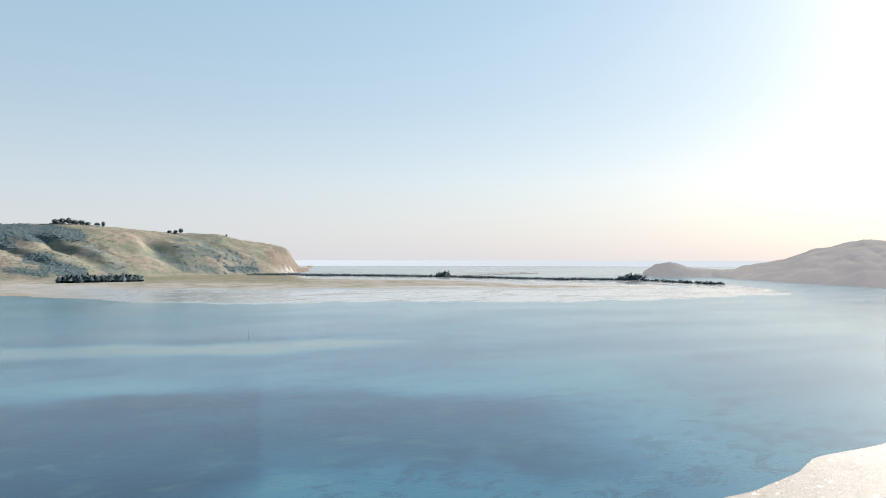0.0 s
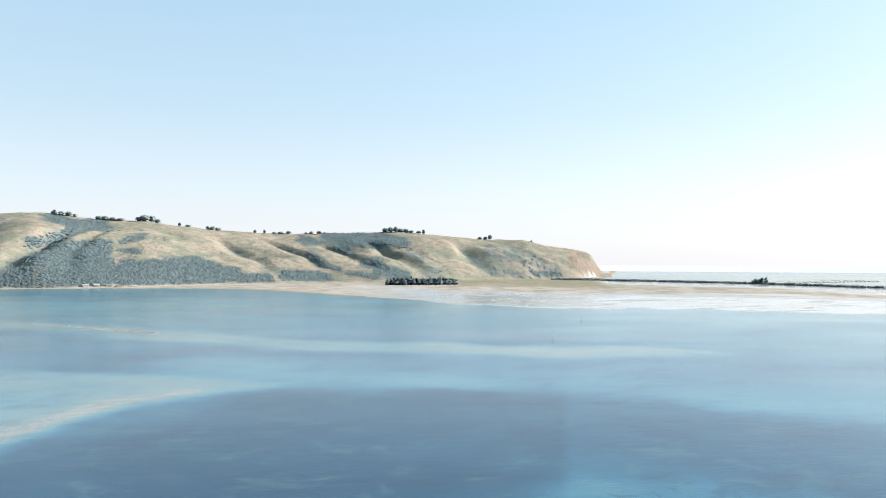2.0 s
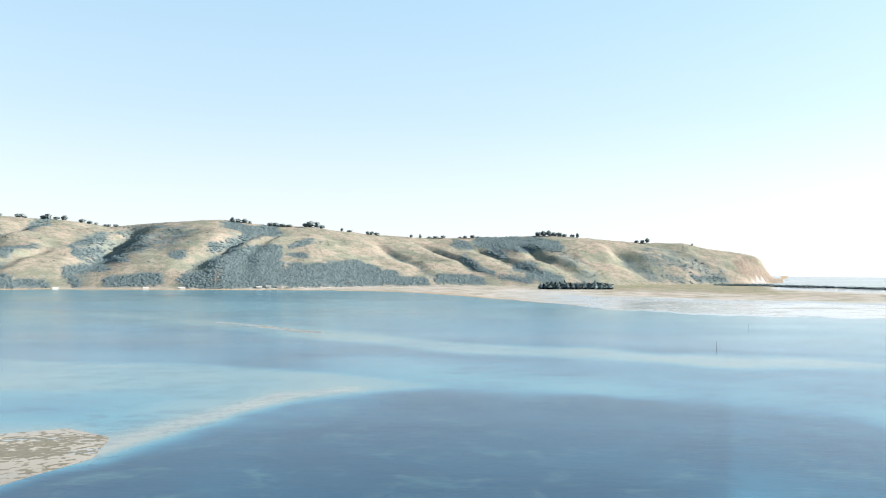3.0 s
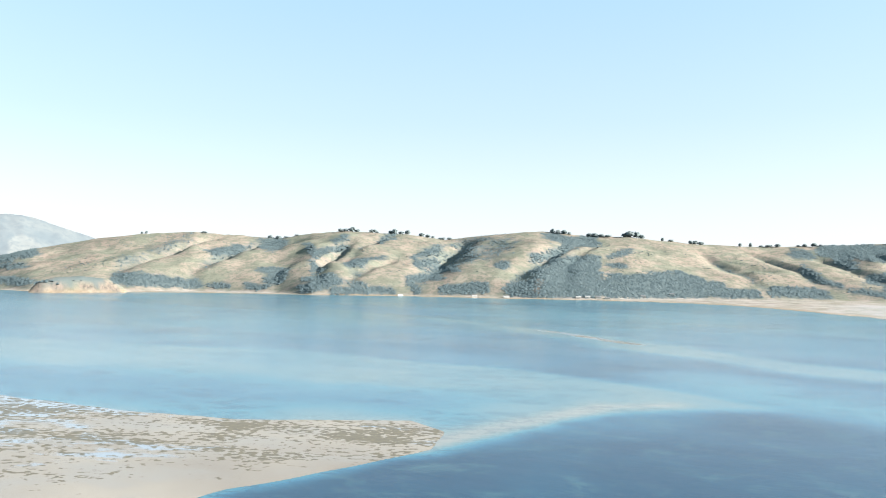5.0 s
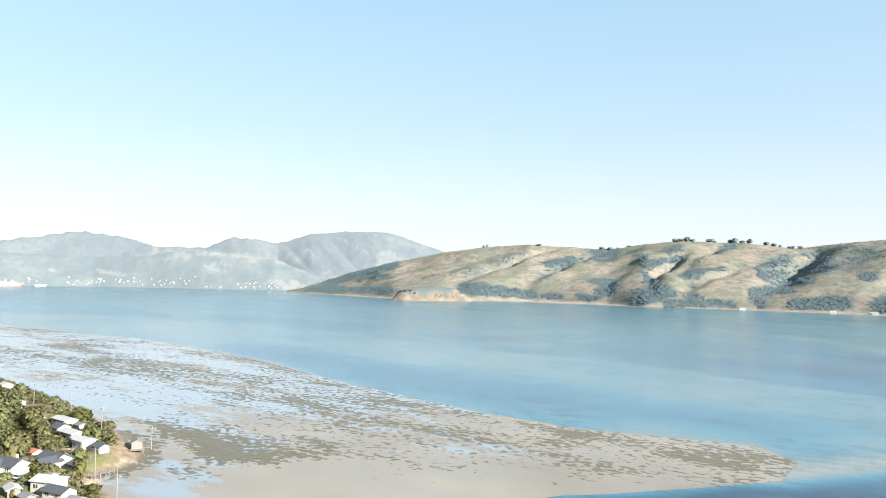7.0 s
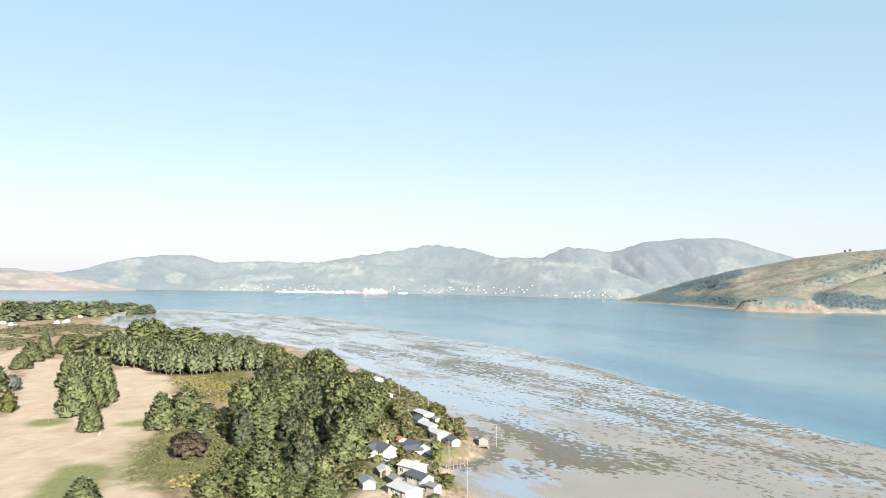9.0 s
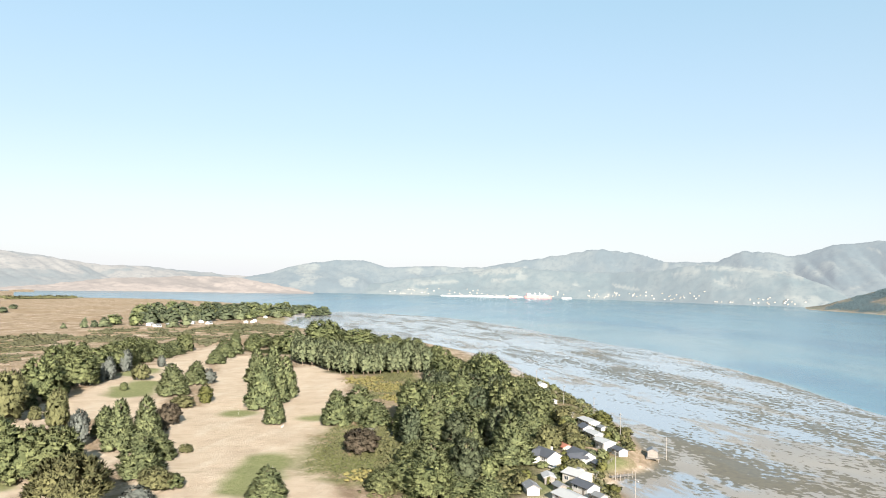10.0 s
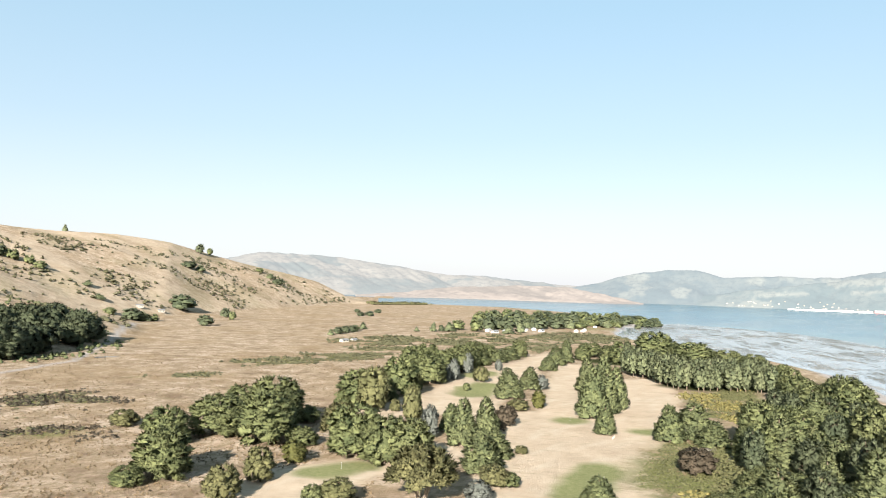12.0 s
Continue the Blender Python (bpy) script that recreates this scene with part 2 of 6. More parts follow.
M_TUSSOCK = foliage("tussock_straw", (0.090, 0.064, 0.036), (0.195, 0.142, 0.084), (0.150, 0.108, 0.062))
M_BROWN = foliage("brown_leaf", (0.036, 0.030, 0.020), (0.082, 0.064, 0.044), (0.083, 0.061, 0.033))
M_YELLOW = foliage("yellow_leaf", (0.046, 0.050, 0.016), (0.108, 0.106, 0.030))
M_GORSE = foliage("gorse_flower", (0.130, 0.120, 0.044), (0.270, 0.220, 0.080), (0.099, 0.087, 0.031))
# distant leaves: distance haze painted in as paler, bluer colour
M_BUSH = foliage("hazy_bush_leaf", (0.044, 0.066, 0.074), (0.084, 0.112, 0.115), (0.076, 0.098, 0.098))
M_RIDGE = foliage("hazy_ridge_leaf", (0.088, 0.116, 0.120), (0.130, 0.160, 0.158), (0.120, 0.145, 0.142))
M_WHITE = plain("white_weatherboard", (0.46, 0.445, 0.41), 0.55, 0.8, 0.08)
M_CREAM = plain("cream_stucco", (0.35, 0.32, 0.265), 0.7, 0.8, 0.1)
M_SLATE = plain("dark_iron_roof", (0.055, 0.056, 0.062), 0.5, 0.7, 0.2)
M_GREYROOF = plain("grey_iron_roof", (0.135, 0.135, 0.132), 0.5, 0.7, 0.15)
M_PALEROOF = plain("white_iron_roof", (0.30, 0.295, 0.28), 0.5, 0.7, 0.08)
M_REDROOF = plain("rust_red_roof", (0.30, 0.12, 0.08), 0.6, 0.7, 0.2)
M_TIMBER = plain("grey_timber", (0.170, 0.150, 0.128), 0.85, 2.0, 0.25)
M_POLE = plain("concrete_pole", (0.17, 0.155, 0.135), 0.8, 1.5, 0.12)
M_GLASS = plain("window_glass", (0.035, 0.045, 0.055), 0.06, 0.3, 0.1)
M_POND = plain("pond_water", (0.20, 0.24, 0.27), 0.05, 0.4, 0.1)
M_TYRE = plain("tyre_rubber", (0.02, 0.02, 0.02), 0.85, 3.0, 0.1)
M_RED = plain("port_red", (0.55, 0.16, 0.14), 0.6, 0.2, 0.15)
M_PORT = plain("port_white", (0.640, 0.608, 0.576), 0.6, 0.05, 0.1)
M_BLACK = plain("dark_marker", (0.10, 0.11, 0.12), 0.6, 1.0, 0.2)
M_STONE = plain("mole_stone", (0.20, 0.20, 0.19), 0.9, 0.2, 0.3)


# ---------------------------------------------------------------- mesh helpers
def mesh(name, verts, faces, material):
    """A mesh from arrays: verts n x 3, faces m x 3 or m x 4."""
    verts, faces = np.asarray(verts, np.float32), np.asarray(faces, np.int32)
    me = bpy.data.meshes.new(name)
    k = faces.shape[1]
    me.vertices.add(len(verts)), me.loops.add(faces.size), me.polygons.add(len(faces))
    me.vertices.foreach_set("co", verts.ravel())
    me.loops.foreach_set("vertex_index", faces.ravel())
    me.polygons.foreach_set("loop_start", np.arange(0, faces.size, k, dtype=np.int32))
    me.polygons.foreach_set("loop_total", np.full(len(faces), k, np.int32))
    me.update(calc_edges=True)
    me.materials.append(material)
    return me


def smooth(me):
    me.polygons.foreach_set("use_smooth", np.ones(len(me.polygons), bool))
    return me


def spread(me, name, values):
    at = me.attributes.new(name, "FLOAT_COLOR" if np.ndim(values) == 2 else "FLOAT", "POINT")
    values = np.asarray(values, np.float32)
    at.data.foreach_set("color" if values.ndim == 2 else "value", values.ravel())


def part(name, bm, material, parent, label=""):
    me = bpy.data.meshes.new(name)
    bm.to_mesh(me)
    bm.free()
    me.materials.append(material)
    return hang(name, me, parent, label)


def hang(name, me, parent, label=""):
    ob = new(name, me)
    ob.parent = parent
    return tagged(ob, label) if label else ob


def box(bm, x, y, z, sx, sy, sz, bevel=0.0, m=None):
    """A box centred at x, y with its foot at z."""
    g = bmesh.ops.create_cube(bm, size=1, matrix=Matrix.Translation((x, y, z + sz / 2)) @ Matrix.Diagonal((sx, sy, sz, 1)))
    if bevel:
        es = list({e for v in g["verts"] for e in v.link_edges})
        r = bmesh.ops.bevel(bm, geom=es, offset=bevel, segments=1, affect="EDGES")
        vs = [v for v in r["verts"] if v.is_valid]
    else:
        vs = g["verts"]
    if m is not None:
        bmesh.ops.transform(bm, matrix=m, verts=vs)
    return vs


def rod(bm, a, b, r0, r1, sides=7):
    a, b = Vector(a), Vector(b)
    m = Matrix.Translation((a + b) / 2) @ (b - a).to_track_quat("Z", "Y").to_matrix().to_4x4()
    bmesh.ops.create_cone(bm, cap_ends=True, segments=sides, radius1=r0, radius2=r1, depth=(b - a).length, matrix=m)


# ---------------------------------------------------------------- the lie of the land
def lattice(ix, iy, seed):
    h = (ix.astype(np.int64) * 374761393 + iy.astype(np.int64) * 668265263 + seed * 1442695041) & 0xFFFFFFFF
    h = ((h ^ (h >> 13)) * 1274126177) & 0xFFFFFFFF
    return ((h ^ (h >> 16)) & 0xFFFFFF) / float(0xFFFFFF)


def vnoise(x, y, seed=0):
    ix, iy = np.floor(x), np.floor(y)
    fx, fy = x - ix, y - iy
    fx, fy = fx * fx * (3 - 2 * fx), fy * fy * (3 - 2 * fy)
    a, b = lattice(ix, iy, seed), lattice(ix + 1, iy, seed)
    c, d = lattice(ix, iy + 1, seed), lattice(ix + 1, iy + 1, seed)
    return (a + (b - a) * fx) * (1 - fy) + (c + (d - c) * fx) * fy


def fbm(x, y, seed=0, octaves=4):
    total, size = 0, 1.0
    for i in range(octaves):
        total = total + size * vnoise(x * 2 ** i, y * 2 ** i, seed + i)
        size *= 0.5
    return total / (2 - 2 ** (1 - octaves))


def step(a, b, x):
    t = np.clip((x - a) / (b - a), 0, 1)
    return t * t * (3 - 2 * t)


def bearing_of(x, y):
    return (np.degrees(np.arctan2(-x, y)) + 60) % 360 - 60


def place(bearing, distance):
    a = radians(bearing)
    return -distance * math.sin(a), distance * math.cos(a)


def inside(x, y, outline):
    """Signed distance to an outline, positive inside."""
    x, y = np.asarray(x, float), np.asarray(y, float)
    dist, odd = np.full(x.shape, 1e9), np.zeros(x.shape, bool)
    for (ax, ay), (bx, by) in zip(outline, outline[1:] + outline[:1]):
        ex, ey = bx - ax, by - ay
        t = np.clip(((x - ax) * ex + (y - ay) * ey) / (ex * ex + ey * ey), 0, 1)
        dist = np.minimum(dist, np.hypot(x - ax - t * ex, y - ay - t * ey))
        cross = ((ay > y) != (by > y)) & (x < (y - ay) * ex / (ey if abs(ey) > 1e-9 else 1e-9) + ax)
        odd ^= cross
    return np.where(odd, dist, -dist)


def strips(x, y, rows, soft):
    """Cover along straight strips (x0, y0, x1, y1, half width)."""
    got = np.zeros(np.shape(x))
    for ax, ay, bx, by, r in rows:
        ex, ey = bx - ax, by - ay
        t = np.clip(((x - ax) * ex + (y - ay) * ey) / max(ex * ex + ey * ey, 1e-6), 0, 1)
        got = np.maximum(got, step(r + soft, r - soft, np.hypot(x - ax - t * ex, y - ay - t * ey)))
    return got


# the near shore: houses, golf links, the village point and the plain up to the hill
SHORE = [(-120, -25), (-201, -68), (-216, -81), (-230, -84), (-246, -80), (-268, -84), (-273, -92), (-305, -110), (-349, -141),
         (-395, -181), (-435, -217), (-529, -298), (-620, -440), (-650, -560), (-675, -650), (-690, -700), (-760, -780),
         (-900, -900), (-1060, -985), (-1133, -1039), (-1230, -1200), (-1300, -1600), (-1330, -1850), (-1180, -2020),
         (-1000, -2250), (-836, -2100), (0, -2600), (2500, -2000), (2500, 900), (900, 1150), (480, 520), (270, 230),
         (170, 130), (60, 60)]
REEF = [(20, 100), (40, 152), (62, 182), (88, 200), (109, 221), (149, 246), (240, 370), (330, 520), (700, 1150), (900, 1150), (480, 520), (270, 230), (170, 130)]
FLAT = [(-120, -25), (-190, 20), (-207, 51), (-213, 90), (-219, 122), (-240, 140), (-264, 138), (-300, 78), (-345, 34), (-388, 1),
        (-449, -30), (-537, -79), (-640, -162), (-725, -236), (-790, -330), (-880, -430), (-1001, -541), (-1147, -765),
        (-1178, -1040), (-1133, -1039), (-760, -900), (-500, -500), (-300, -200)]
SAND_BAR = [(-207, 45), (-215, 97), (-226, 161), (-235, 196), (-233, 234), (-222, 272), (-205, 300), (-277, 292), (-364, 276), (-439, 237),
            (-528, 192), (-589, 127), (-680, 50), (-900, -110), (-1120, -420), (-1250, -800), (-1080, -800), (-860, -430), (-560, -90), (-400, 0), (-338, 32)]
ISLET = [(-650, 480), (-590, 470), (-530, 460), (-470, 455), (-440, 462), (-520, 476), (-590, 488)]
LONG_BAR = [(-1085, 419), (-837, 455), (-565, 440), (-477, 420), (-348, 414), (-259, 415), (-120, 450), (-20, 520), (-60, 540), (-201, 492),
            (-294, 476), (-471, 489), (-599, 502), (-757, 488)]

# ranges: bearing, slope to the crest in degrees above the eye, distance of the foot, distance of the crest
NORTH = [(10.2, -1.3, 2950, 3010), (10.9, -0.92, 2900, 2990), (11.45, -0.45, 2860, 2980), (11.75, 0.38, 2830, 2960), (12.3, 0.72, 2760, 2950), (13.2, 0.94, 2660, 2940), (15.7, 1.29, 2520, 2900),
         (17.0, 1.66, 2440, 2880), (20.3, 1.70, 2310, 2850), (24.6, 2.12, 2150, 2780), (27.9, 2.25, 2080, 2740), (33.0, 2.08, 2060, 2700),
         (37.4, 2.10, 2010, 2650), (41.7, 2.35, 1940, 2600), (45.8, 2.86, 1860, 2560), (48.8, 2.86, 1810, 2560), (52.3, 3.28, 1770, 2560)]
NORTH += [(55.5, 3.04, 1800, 2600), (59.8, 2.58, 1840, 2640), (62.5, 2.92, 1870, 2660), (67.4, 3.16, 1890, 2700), (70.0, 2.92, 1910, 2740),
          (72.6, 2.46, 2050, 2800), (78.7, 2.84, 2160, 2900), (82.5, 2.54, 2150, 2980), (85.3, 2.15, 2180, 3040), (89.3, 1.30, 2300, 3080),
          (93.0, 0.32, 2620, 3150), (96.0, -0.72, 2900, 3200), (97.5, -1.10, 3050, 3200)]
LINKS_HILL = [(153.0, -1.80, 2080, 2110), (156.0, -1.42, 2020, 2110), (158.9, -0.02, 1800, 2120), (161.5, 0.57, 1600, 2050), (165.7, 1.48, 1350, 1950), (169.7, 2.55, 1180, 1800), (173.5, 2.94, 1060, 1700),
              (177.1, 2.92, 950, 1600), (180.5, 3.12, 860, 1500), (187.0, 3.7, 760, 1400), (215.0, 4.0, 700, 1300)]
CLAY_POINT = [(83.4, -1.35, 2085, 2110), (84.4, -0.72, 2080, 2112), (86.2, -0.50, 2078, 2112), (88.0, -0.62, 2078, 2112), (88.9, -1.0, 2085, 2112), (89.4, -1.5, 2090, 2112)]
SPUR = [(171.0, -4.3, 780, 800), (174.0, -3.35, 690, 830), (176.4, -2.55, 620, 850), (180.5, -1.75, 560, 880), (187.0, -1.0, 520, 900), (205.0, 0, 520, 900)]
WEST = [(84, 1.9, 3600, 4150), (85.3, 2.15, 3600, 4150), (87, 2.78, 3600, 4150), (89.8, 3.64, 3550, 4150), (92.5, 3.65, 3500, 4150), (95.7, 3.4, 3510, 4150), (98.2, 2.6, 3780, 4200),
        (99.9, 2.87, 3800, 4200), (101.6, 2.99, 3850, 4250), (103.4, 2.18, 3920, 4300), (106.9, 2.14, 4100, 4350), (109.1, 2.78, 4250, 4500), (112, 3.09, 4320, 4560)]
WEST += [(114, 2.7, 4360, 4600), (118.3, 1.95, 4410, 4650), (120.9, 1.46, 4440, 4680), (124.3, 1.52, 4460, 4700), (128.4, 1.35, 4480, 4720), (130.1, 1.84, 4320, 4740), (132.4, 1.78, 4340, 4740),
         (135.2, 1.32, 4380, 4760), (137, 0.72, 4400, 4780), (139.5, 0.2, 4450, 4800), (141.5, -0.7, 4500, 4800)]
# the lower hills in front of the western range, with the town at their foot
TOWNSIDE = [(93.6, -1.1, 3440, 3480), (94.6, -0.44, 3440, 3560), (96.1, 0.55, 3440, 3660), (98.4, 1.43, 3470, 3740), (101.2, 1.74, 3540, 3820), (103.7, 1.92, 3630, 3880), (105.8, 1.77, 3760, 3960), (108.0, 1.39, 3880, 4060), (111.0, 1.25, 4020, 4250),
            (115.4, 1.35, 4090, 4330), (118.5, 1.56, 4120, 4380), (121.1, 1.24, 4180, 4420), (123.8, 0.84, 4240, 4430), (127.2, 0.33, 4280, 4450), (130.0, -0.1, 4320, 4460), (133.0, -0.55, 4340, 4440)]
SOUTH = [(134.0, -0.75, 4480, 4840), (137.0, 0.3, 4450, 4840), (140.5, 0.47, 4400, 4840), (145.4, 0.89, 4300, 4800), (149.3, 0.98, 4200, 4750), (152.9, 1.53, 4050, 4700), (157.3, 2.03, 3900, 4650),
         (161.6, 2.21, 3750, 4600), (163.3, 2.18, 3700, 4550), (166.0, 1.5, 3700, 4500), (172.0, 1.0, 3700, 4500)]
STRAW = [(133.8, -0.85, 3950, 4000), (135.5, -0.45, 3860, 4050), (137.1, -0.14, 3820, 4080), (139.7, 0.27, 3800, 4150), (143.1, 0.30, 3800, 4180), (146.0, 0.12, 3800, 4150), (148.4, -0.02, 3750, 4080),
         (152.0, -0.5, 3600, 3900), (156.0, -0.9, 3500, 3600)]
HEADLAND = [(-15.2, -1.25, 2480, 2500), (-16.2, -0.55, 2450, 2520), (-17.2, -0.34, 2420, 2520), (-18.6, -0.70, 2400, 2520), (-20.2, -0.90, 2380, 2500), (-21.7, -0.80, 2150, 2480),
            (-24.3, -0.29, 1960, 2450), (-26.5, 0.43, 1850, 2400), (-28.9, 1.08, 1750, 2380), (-29.9, 1.25, 1700, 2360), (-32.0, 1.0, 1620, 2340), (-40.0, 0.4, 1560, 2300), (-58.0, -0.8, 1500, 2000)]

# the main gullies of the northern range: bearing and share of the way up at the head and at the mouth, width of the left and the right wall, depth
GULLIES = [(77.5, 0.89, 84.1, 0.23, 1.8, 1.5, 0.28), (73.4, 0.85, 78.8, 0.2, 1.8, 1.3, 0.28), (67.4, 0.7, 70.0, 0.22, 2.2, 1.3, 0.32), (64.1, 0.44, 67.2, 0.14, 1.8, 1.2, 0.27), (58.6, 0.86, 62.4, 0.06, 2.2, 3.0, 0.4), (63.7, 0.91, 67.0, 0.57, 1.6, 0.7, 0.13),
        (71.7, 0.39, 73.4, 0.08, 1.6, 0.6, 0.17), (68.4, 0.17, 72.1, 0.03, 1.6, 1.2, 0.21), (86.5, 0.62, 91.8, 0.53, 1.6, 1.0, 0.15), (50.2, 0.68, 55.9, 0.02, 2.2, 2.6, 0.38), (47.9, 0.75, 50.2, 0.37, 1.6, 0.8, 0.15), (40.0, 0.68, 36.3, 0.1, 2.0, 0.9, 0.19)]
GULLIES += [(36.6, 0.75, 31.5, 0.05, 1.8, 0.9, 0.23), (32.4, 0.67, 28.0, 0.1, 2.0, 1.1, 0.28), (28.6, 0.61, 24.2, 0.01, 1.8, 1.6, 0.34), (22.3, 0.62, 19.4, 0.0, 1.8, 3.0, 0.4), (25.1, 0.53, 22.7, 0.08, 1.6, 0.5, 0.13), (16.3, 0.57, 14.4, 0.06, 1.6, 0.6, 0.15)]


def carve(az, face, seed, x, y):
    """How deep each place lies in the main gullies: cut, and nearness to a gully's bed, spread over its right wall."""
    keep, bed = np.ones_like(az), np.zeros_like(az)
    az = az + (fbm(x / 170, y / 170, seed + 80) - 0.5) * 1.3
    for a0, s0, a1, s1, wl, wr, deep in GULLIES:
        t = np.clip((s0 - face) / max(s0 - s1, 0.08), -0.35, 1.0)
        off = az - (a0 + (a1 - a0) * t)
        v = np.clip(1 - np.abs(off) / np.where(off > 0, wl, wr) / (0.6 + 0.4 * np.clip(t, 0, 1)), 0, 1) * step(-0.35, 0.25, t)
        keep = keep * (1 - 0.64 * deep * np.where(off > 0, v ** 1.5, v * v * (3 - 2 * v)) * step(0.0, 0.22, face))
        # wider on the right wall, the side turned from the sun
        bed = np.maximum(bed, np.where(off > 0, v ** 3, np.clip(v * 1.5, 0, 1)))
    return keep, bed


def rise(x, y, table, seed, spurs, back=900.0, skew=6.0, bulge=1.45, fine=1.0):
    """Height of a range over the plain, and how far up its face a place lies."""
    r, az = np.hypot(x, y), bearing_of(x, y)
    rows = sorted(table)
    b, el, foot, crest = (np.array(v, float) for v in zip(*rows))
    lift = EYE_Z + crest * np.tan(np.radians(el))
    f, c, top = np.interp(az, b, foot), np.interp(az, b, crest), np.interp(az, b, lift)
    wob = (fbm(x / 420, y / 420, seed + 50, 2) - 0.5) * 0.16 if table is NORTH else (fbm(az * 0.8, az * 0 + 3.3, seed + 50, 2) - 0.5) * 0.02
    f = f + (c - f) * wob
    s = (r - f) / np.maximum(c - f, 1)
    face = np.clip(s, 0, 1)
    form = 1 - (1 - face) ** bulge
    lean = az + (np.interp(az, [44, 56], [skew, -skew]) if table is NORTH else skew) * (1 - face)
    g1 = np.abs(2 * vnoise(lean / 4.6, face * 0.7 + 7, seed) - 1)
    g2 = np.abs(2 * vnoise(lean / 1.15, face * 1.3 + 3, seed + 9) - 1)
    g3 = np.abs(2 * vnoise(lean / 0.45, face * 4.0, seed + 17) - 1)
    gully = (1 - g1) ** 1.6 * 0.60 + ((1 - g2) ** 2 * 0.30 + (1 - g3) ** 2 * 0.10) * fine
    weight = np.clip(face * 3.0, 0, 1) * (1 - face ** 3)
    if table is NORTH:
        weight = step(0.08, 0.5, face) * (1 - face ** 3)
        gully = (1 - np.abs(2 * fbm(x / 240, y / 240, seed + 5, 3) - 1)) ** 2
    if table is NORTH:
        keep, bed = carve(az, face, seed, x, y)
        z = top * form * (1 - spurs * gully * weight) * (keep + (1 - keep) * face ** 6)
        fold = 1 - np.abs(2 * fbm(x / 330, y / 330, 25, 3) - 1)
        z = z * (1 - 0.10 * step(0.55, 1.0, fold) * weight) + (fbm(x / 60, y / 60, 23) - 0.5) * 7 * np.clip(face * 5, 0, 1) + (fbm(x / 150, y / 150, 27) - 0.5) * 22 * weight
        gully = bed
    else:
        z = top * form * (1 - spurs * gully * weight)
    z = np.where(s > 1, top * np.clip(1 - (r - c) / back, -0.02, 1), z)
    z = np.where((az < b[0]) | (az > b[-1]) | (s < 0), -9.0, z)
    return z, s, gully


def far_flat(x, y):
    """The sand flats and salt marsh along the far shore: positive on them."""
    r, az = np.hypot(x, y), bearing_of(x, y)
    near = np.interp(az, [-27, -25.4, -17.8, -9.5, 3.7, 14.4, 22, 30.8, 37.4, 43.8, 49.8, 57, 62, 70, 75, 84, 90, 97],
                     [1500, 1330, 1100, 999, 985, 960, 1033, 1290, 1563, 1690, 1740, 1780, 1850, 1905, 2030, 2130, 2280, 2960])
    far = np.interp(az, [-27, -25.4, -21.1, -15.8, -9.5, 0.2, 10.7, 12.5, 20, 99], [1300, 1382, 1720, 1990, 1990, 2230, 2500, 3400, 4000, 4000])
    near = near + (fbm(az * 0.7, az * 0, 77) - 0.5) * 60
    return np.where((az > -27) & (az < 97), np.minimum(r - near, far - r), -500.0)


def lie(x, y):
    """Ground height at a place and all that the ground cover needs."""
    x, y = np.atleast_1d(np.asarray(x, float)), np.atleast_1d(np.asarray(y, float))
    rough = fbm(x / 37, y / 37, 5)
    wave = (fbm(x / 90, y / 90, 11) - 0.5) * 26
    shore, flat, ff = inside(x, y, SHORE) + wave * 0.15, np.maximum(inside(x, y, FLAT), np.maximum(inside(x, y, REEF), inside(x, y, ISLET) + 2)) + wave * 0.8, far_flat(x, y)
    z = -2.2 + 2.24 * step(-25, 4, flat)
    z = np.maximum(z, -2.2 + 2.5 * step(-60, 6, ff) + 1.2 * step(40, 500, ff))
    land = 2.6 * step(-2, 10, shore) + 0.5 * step(10, 80, shore) + (rough - 0.5) * 1.6 * step(8, 30, shore)
    z = np.maximum(z, np.where(shore > -4, land, -3))
    n, ns, ng = rise(x, y, NORTH, 21, 0.15)
    c, cs, cg = rise(x, y, LINKS_HILL, 31, 0.03, 1200, 4.0, 1.25, 0.0)
    c = np.where(c > 0, c + (fbm(x / 130, y / 130, 33) - 0.5) * 16 * np.clip(cs * 4, 0, 1) * np.clip((1.1 - cs) * 3, 0, 1), c)
    p, ps, pg = rise(x, y, SPUR, 41, 0.15, 500, 2.0, 1.2)
    k, ks, kg = rise(x, y, CLAY_POINT, 51, 0.3, 160, 0.5, 2.5)
    n, ns = np.where(k > n, k, n), np.where(k > n, 0.05 + ks * 0.1, ns)
    z = np.maximum(z, np.maximum(n + 1.0 * (n > 0), np.maximum(c + 2.9 * (c > 0), p + 2.8 * (p > 0))))
    return z, dict(shore=shore, flat=flat, far=ff, north=n, north_s=ns, gully=ng, hill=np.maximum(c, p), hill_s=cs, rough=rough, clay=k * (ks < 1.2))


def height(x, y):
    return float(lie(x, y)[0][0])


# ---------------------------------------------------------------- ground cover
# strips of the golf links: x0, y0, x1, y1, half width
FAIRWAYS = [(-186, -88, -238, -104, 7), (-255, -100, -300, -122, 4), (-128, -148, -212, -250, 27), (-212, -250, -372, -425, 13), (-215, -212, -352, -335, 19), (-62, -196, -128, -222, 13),
            (-185, -300, -300, -410, 22), (-300, -410, -420, -500, 16), (-150, -300, -190, -320, 14), (-165, -245, -200, -300, 12)]
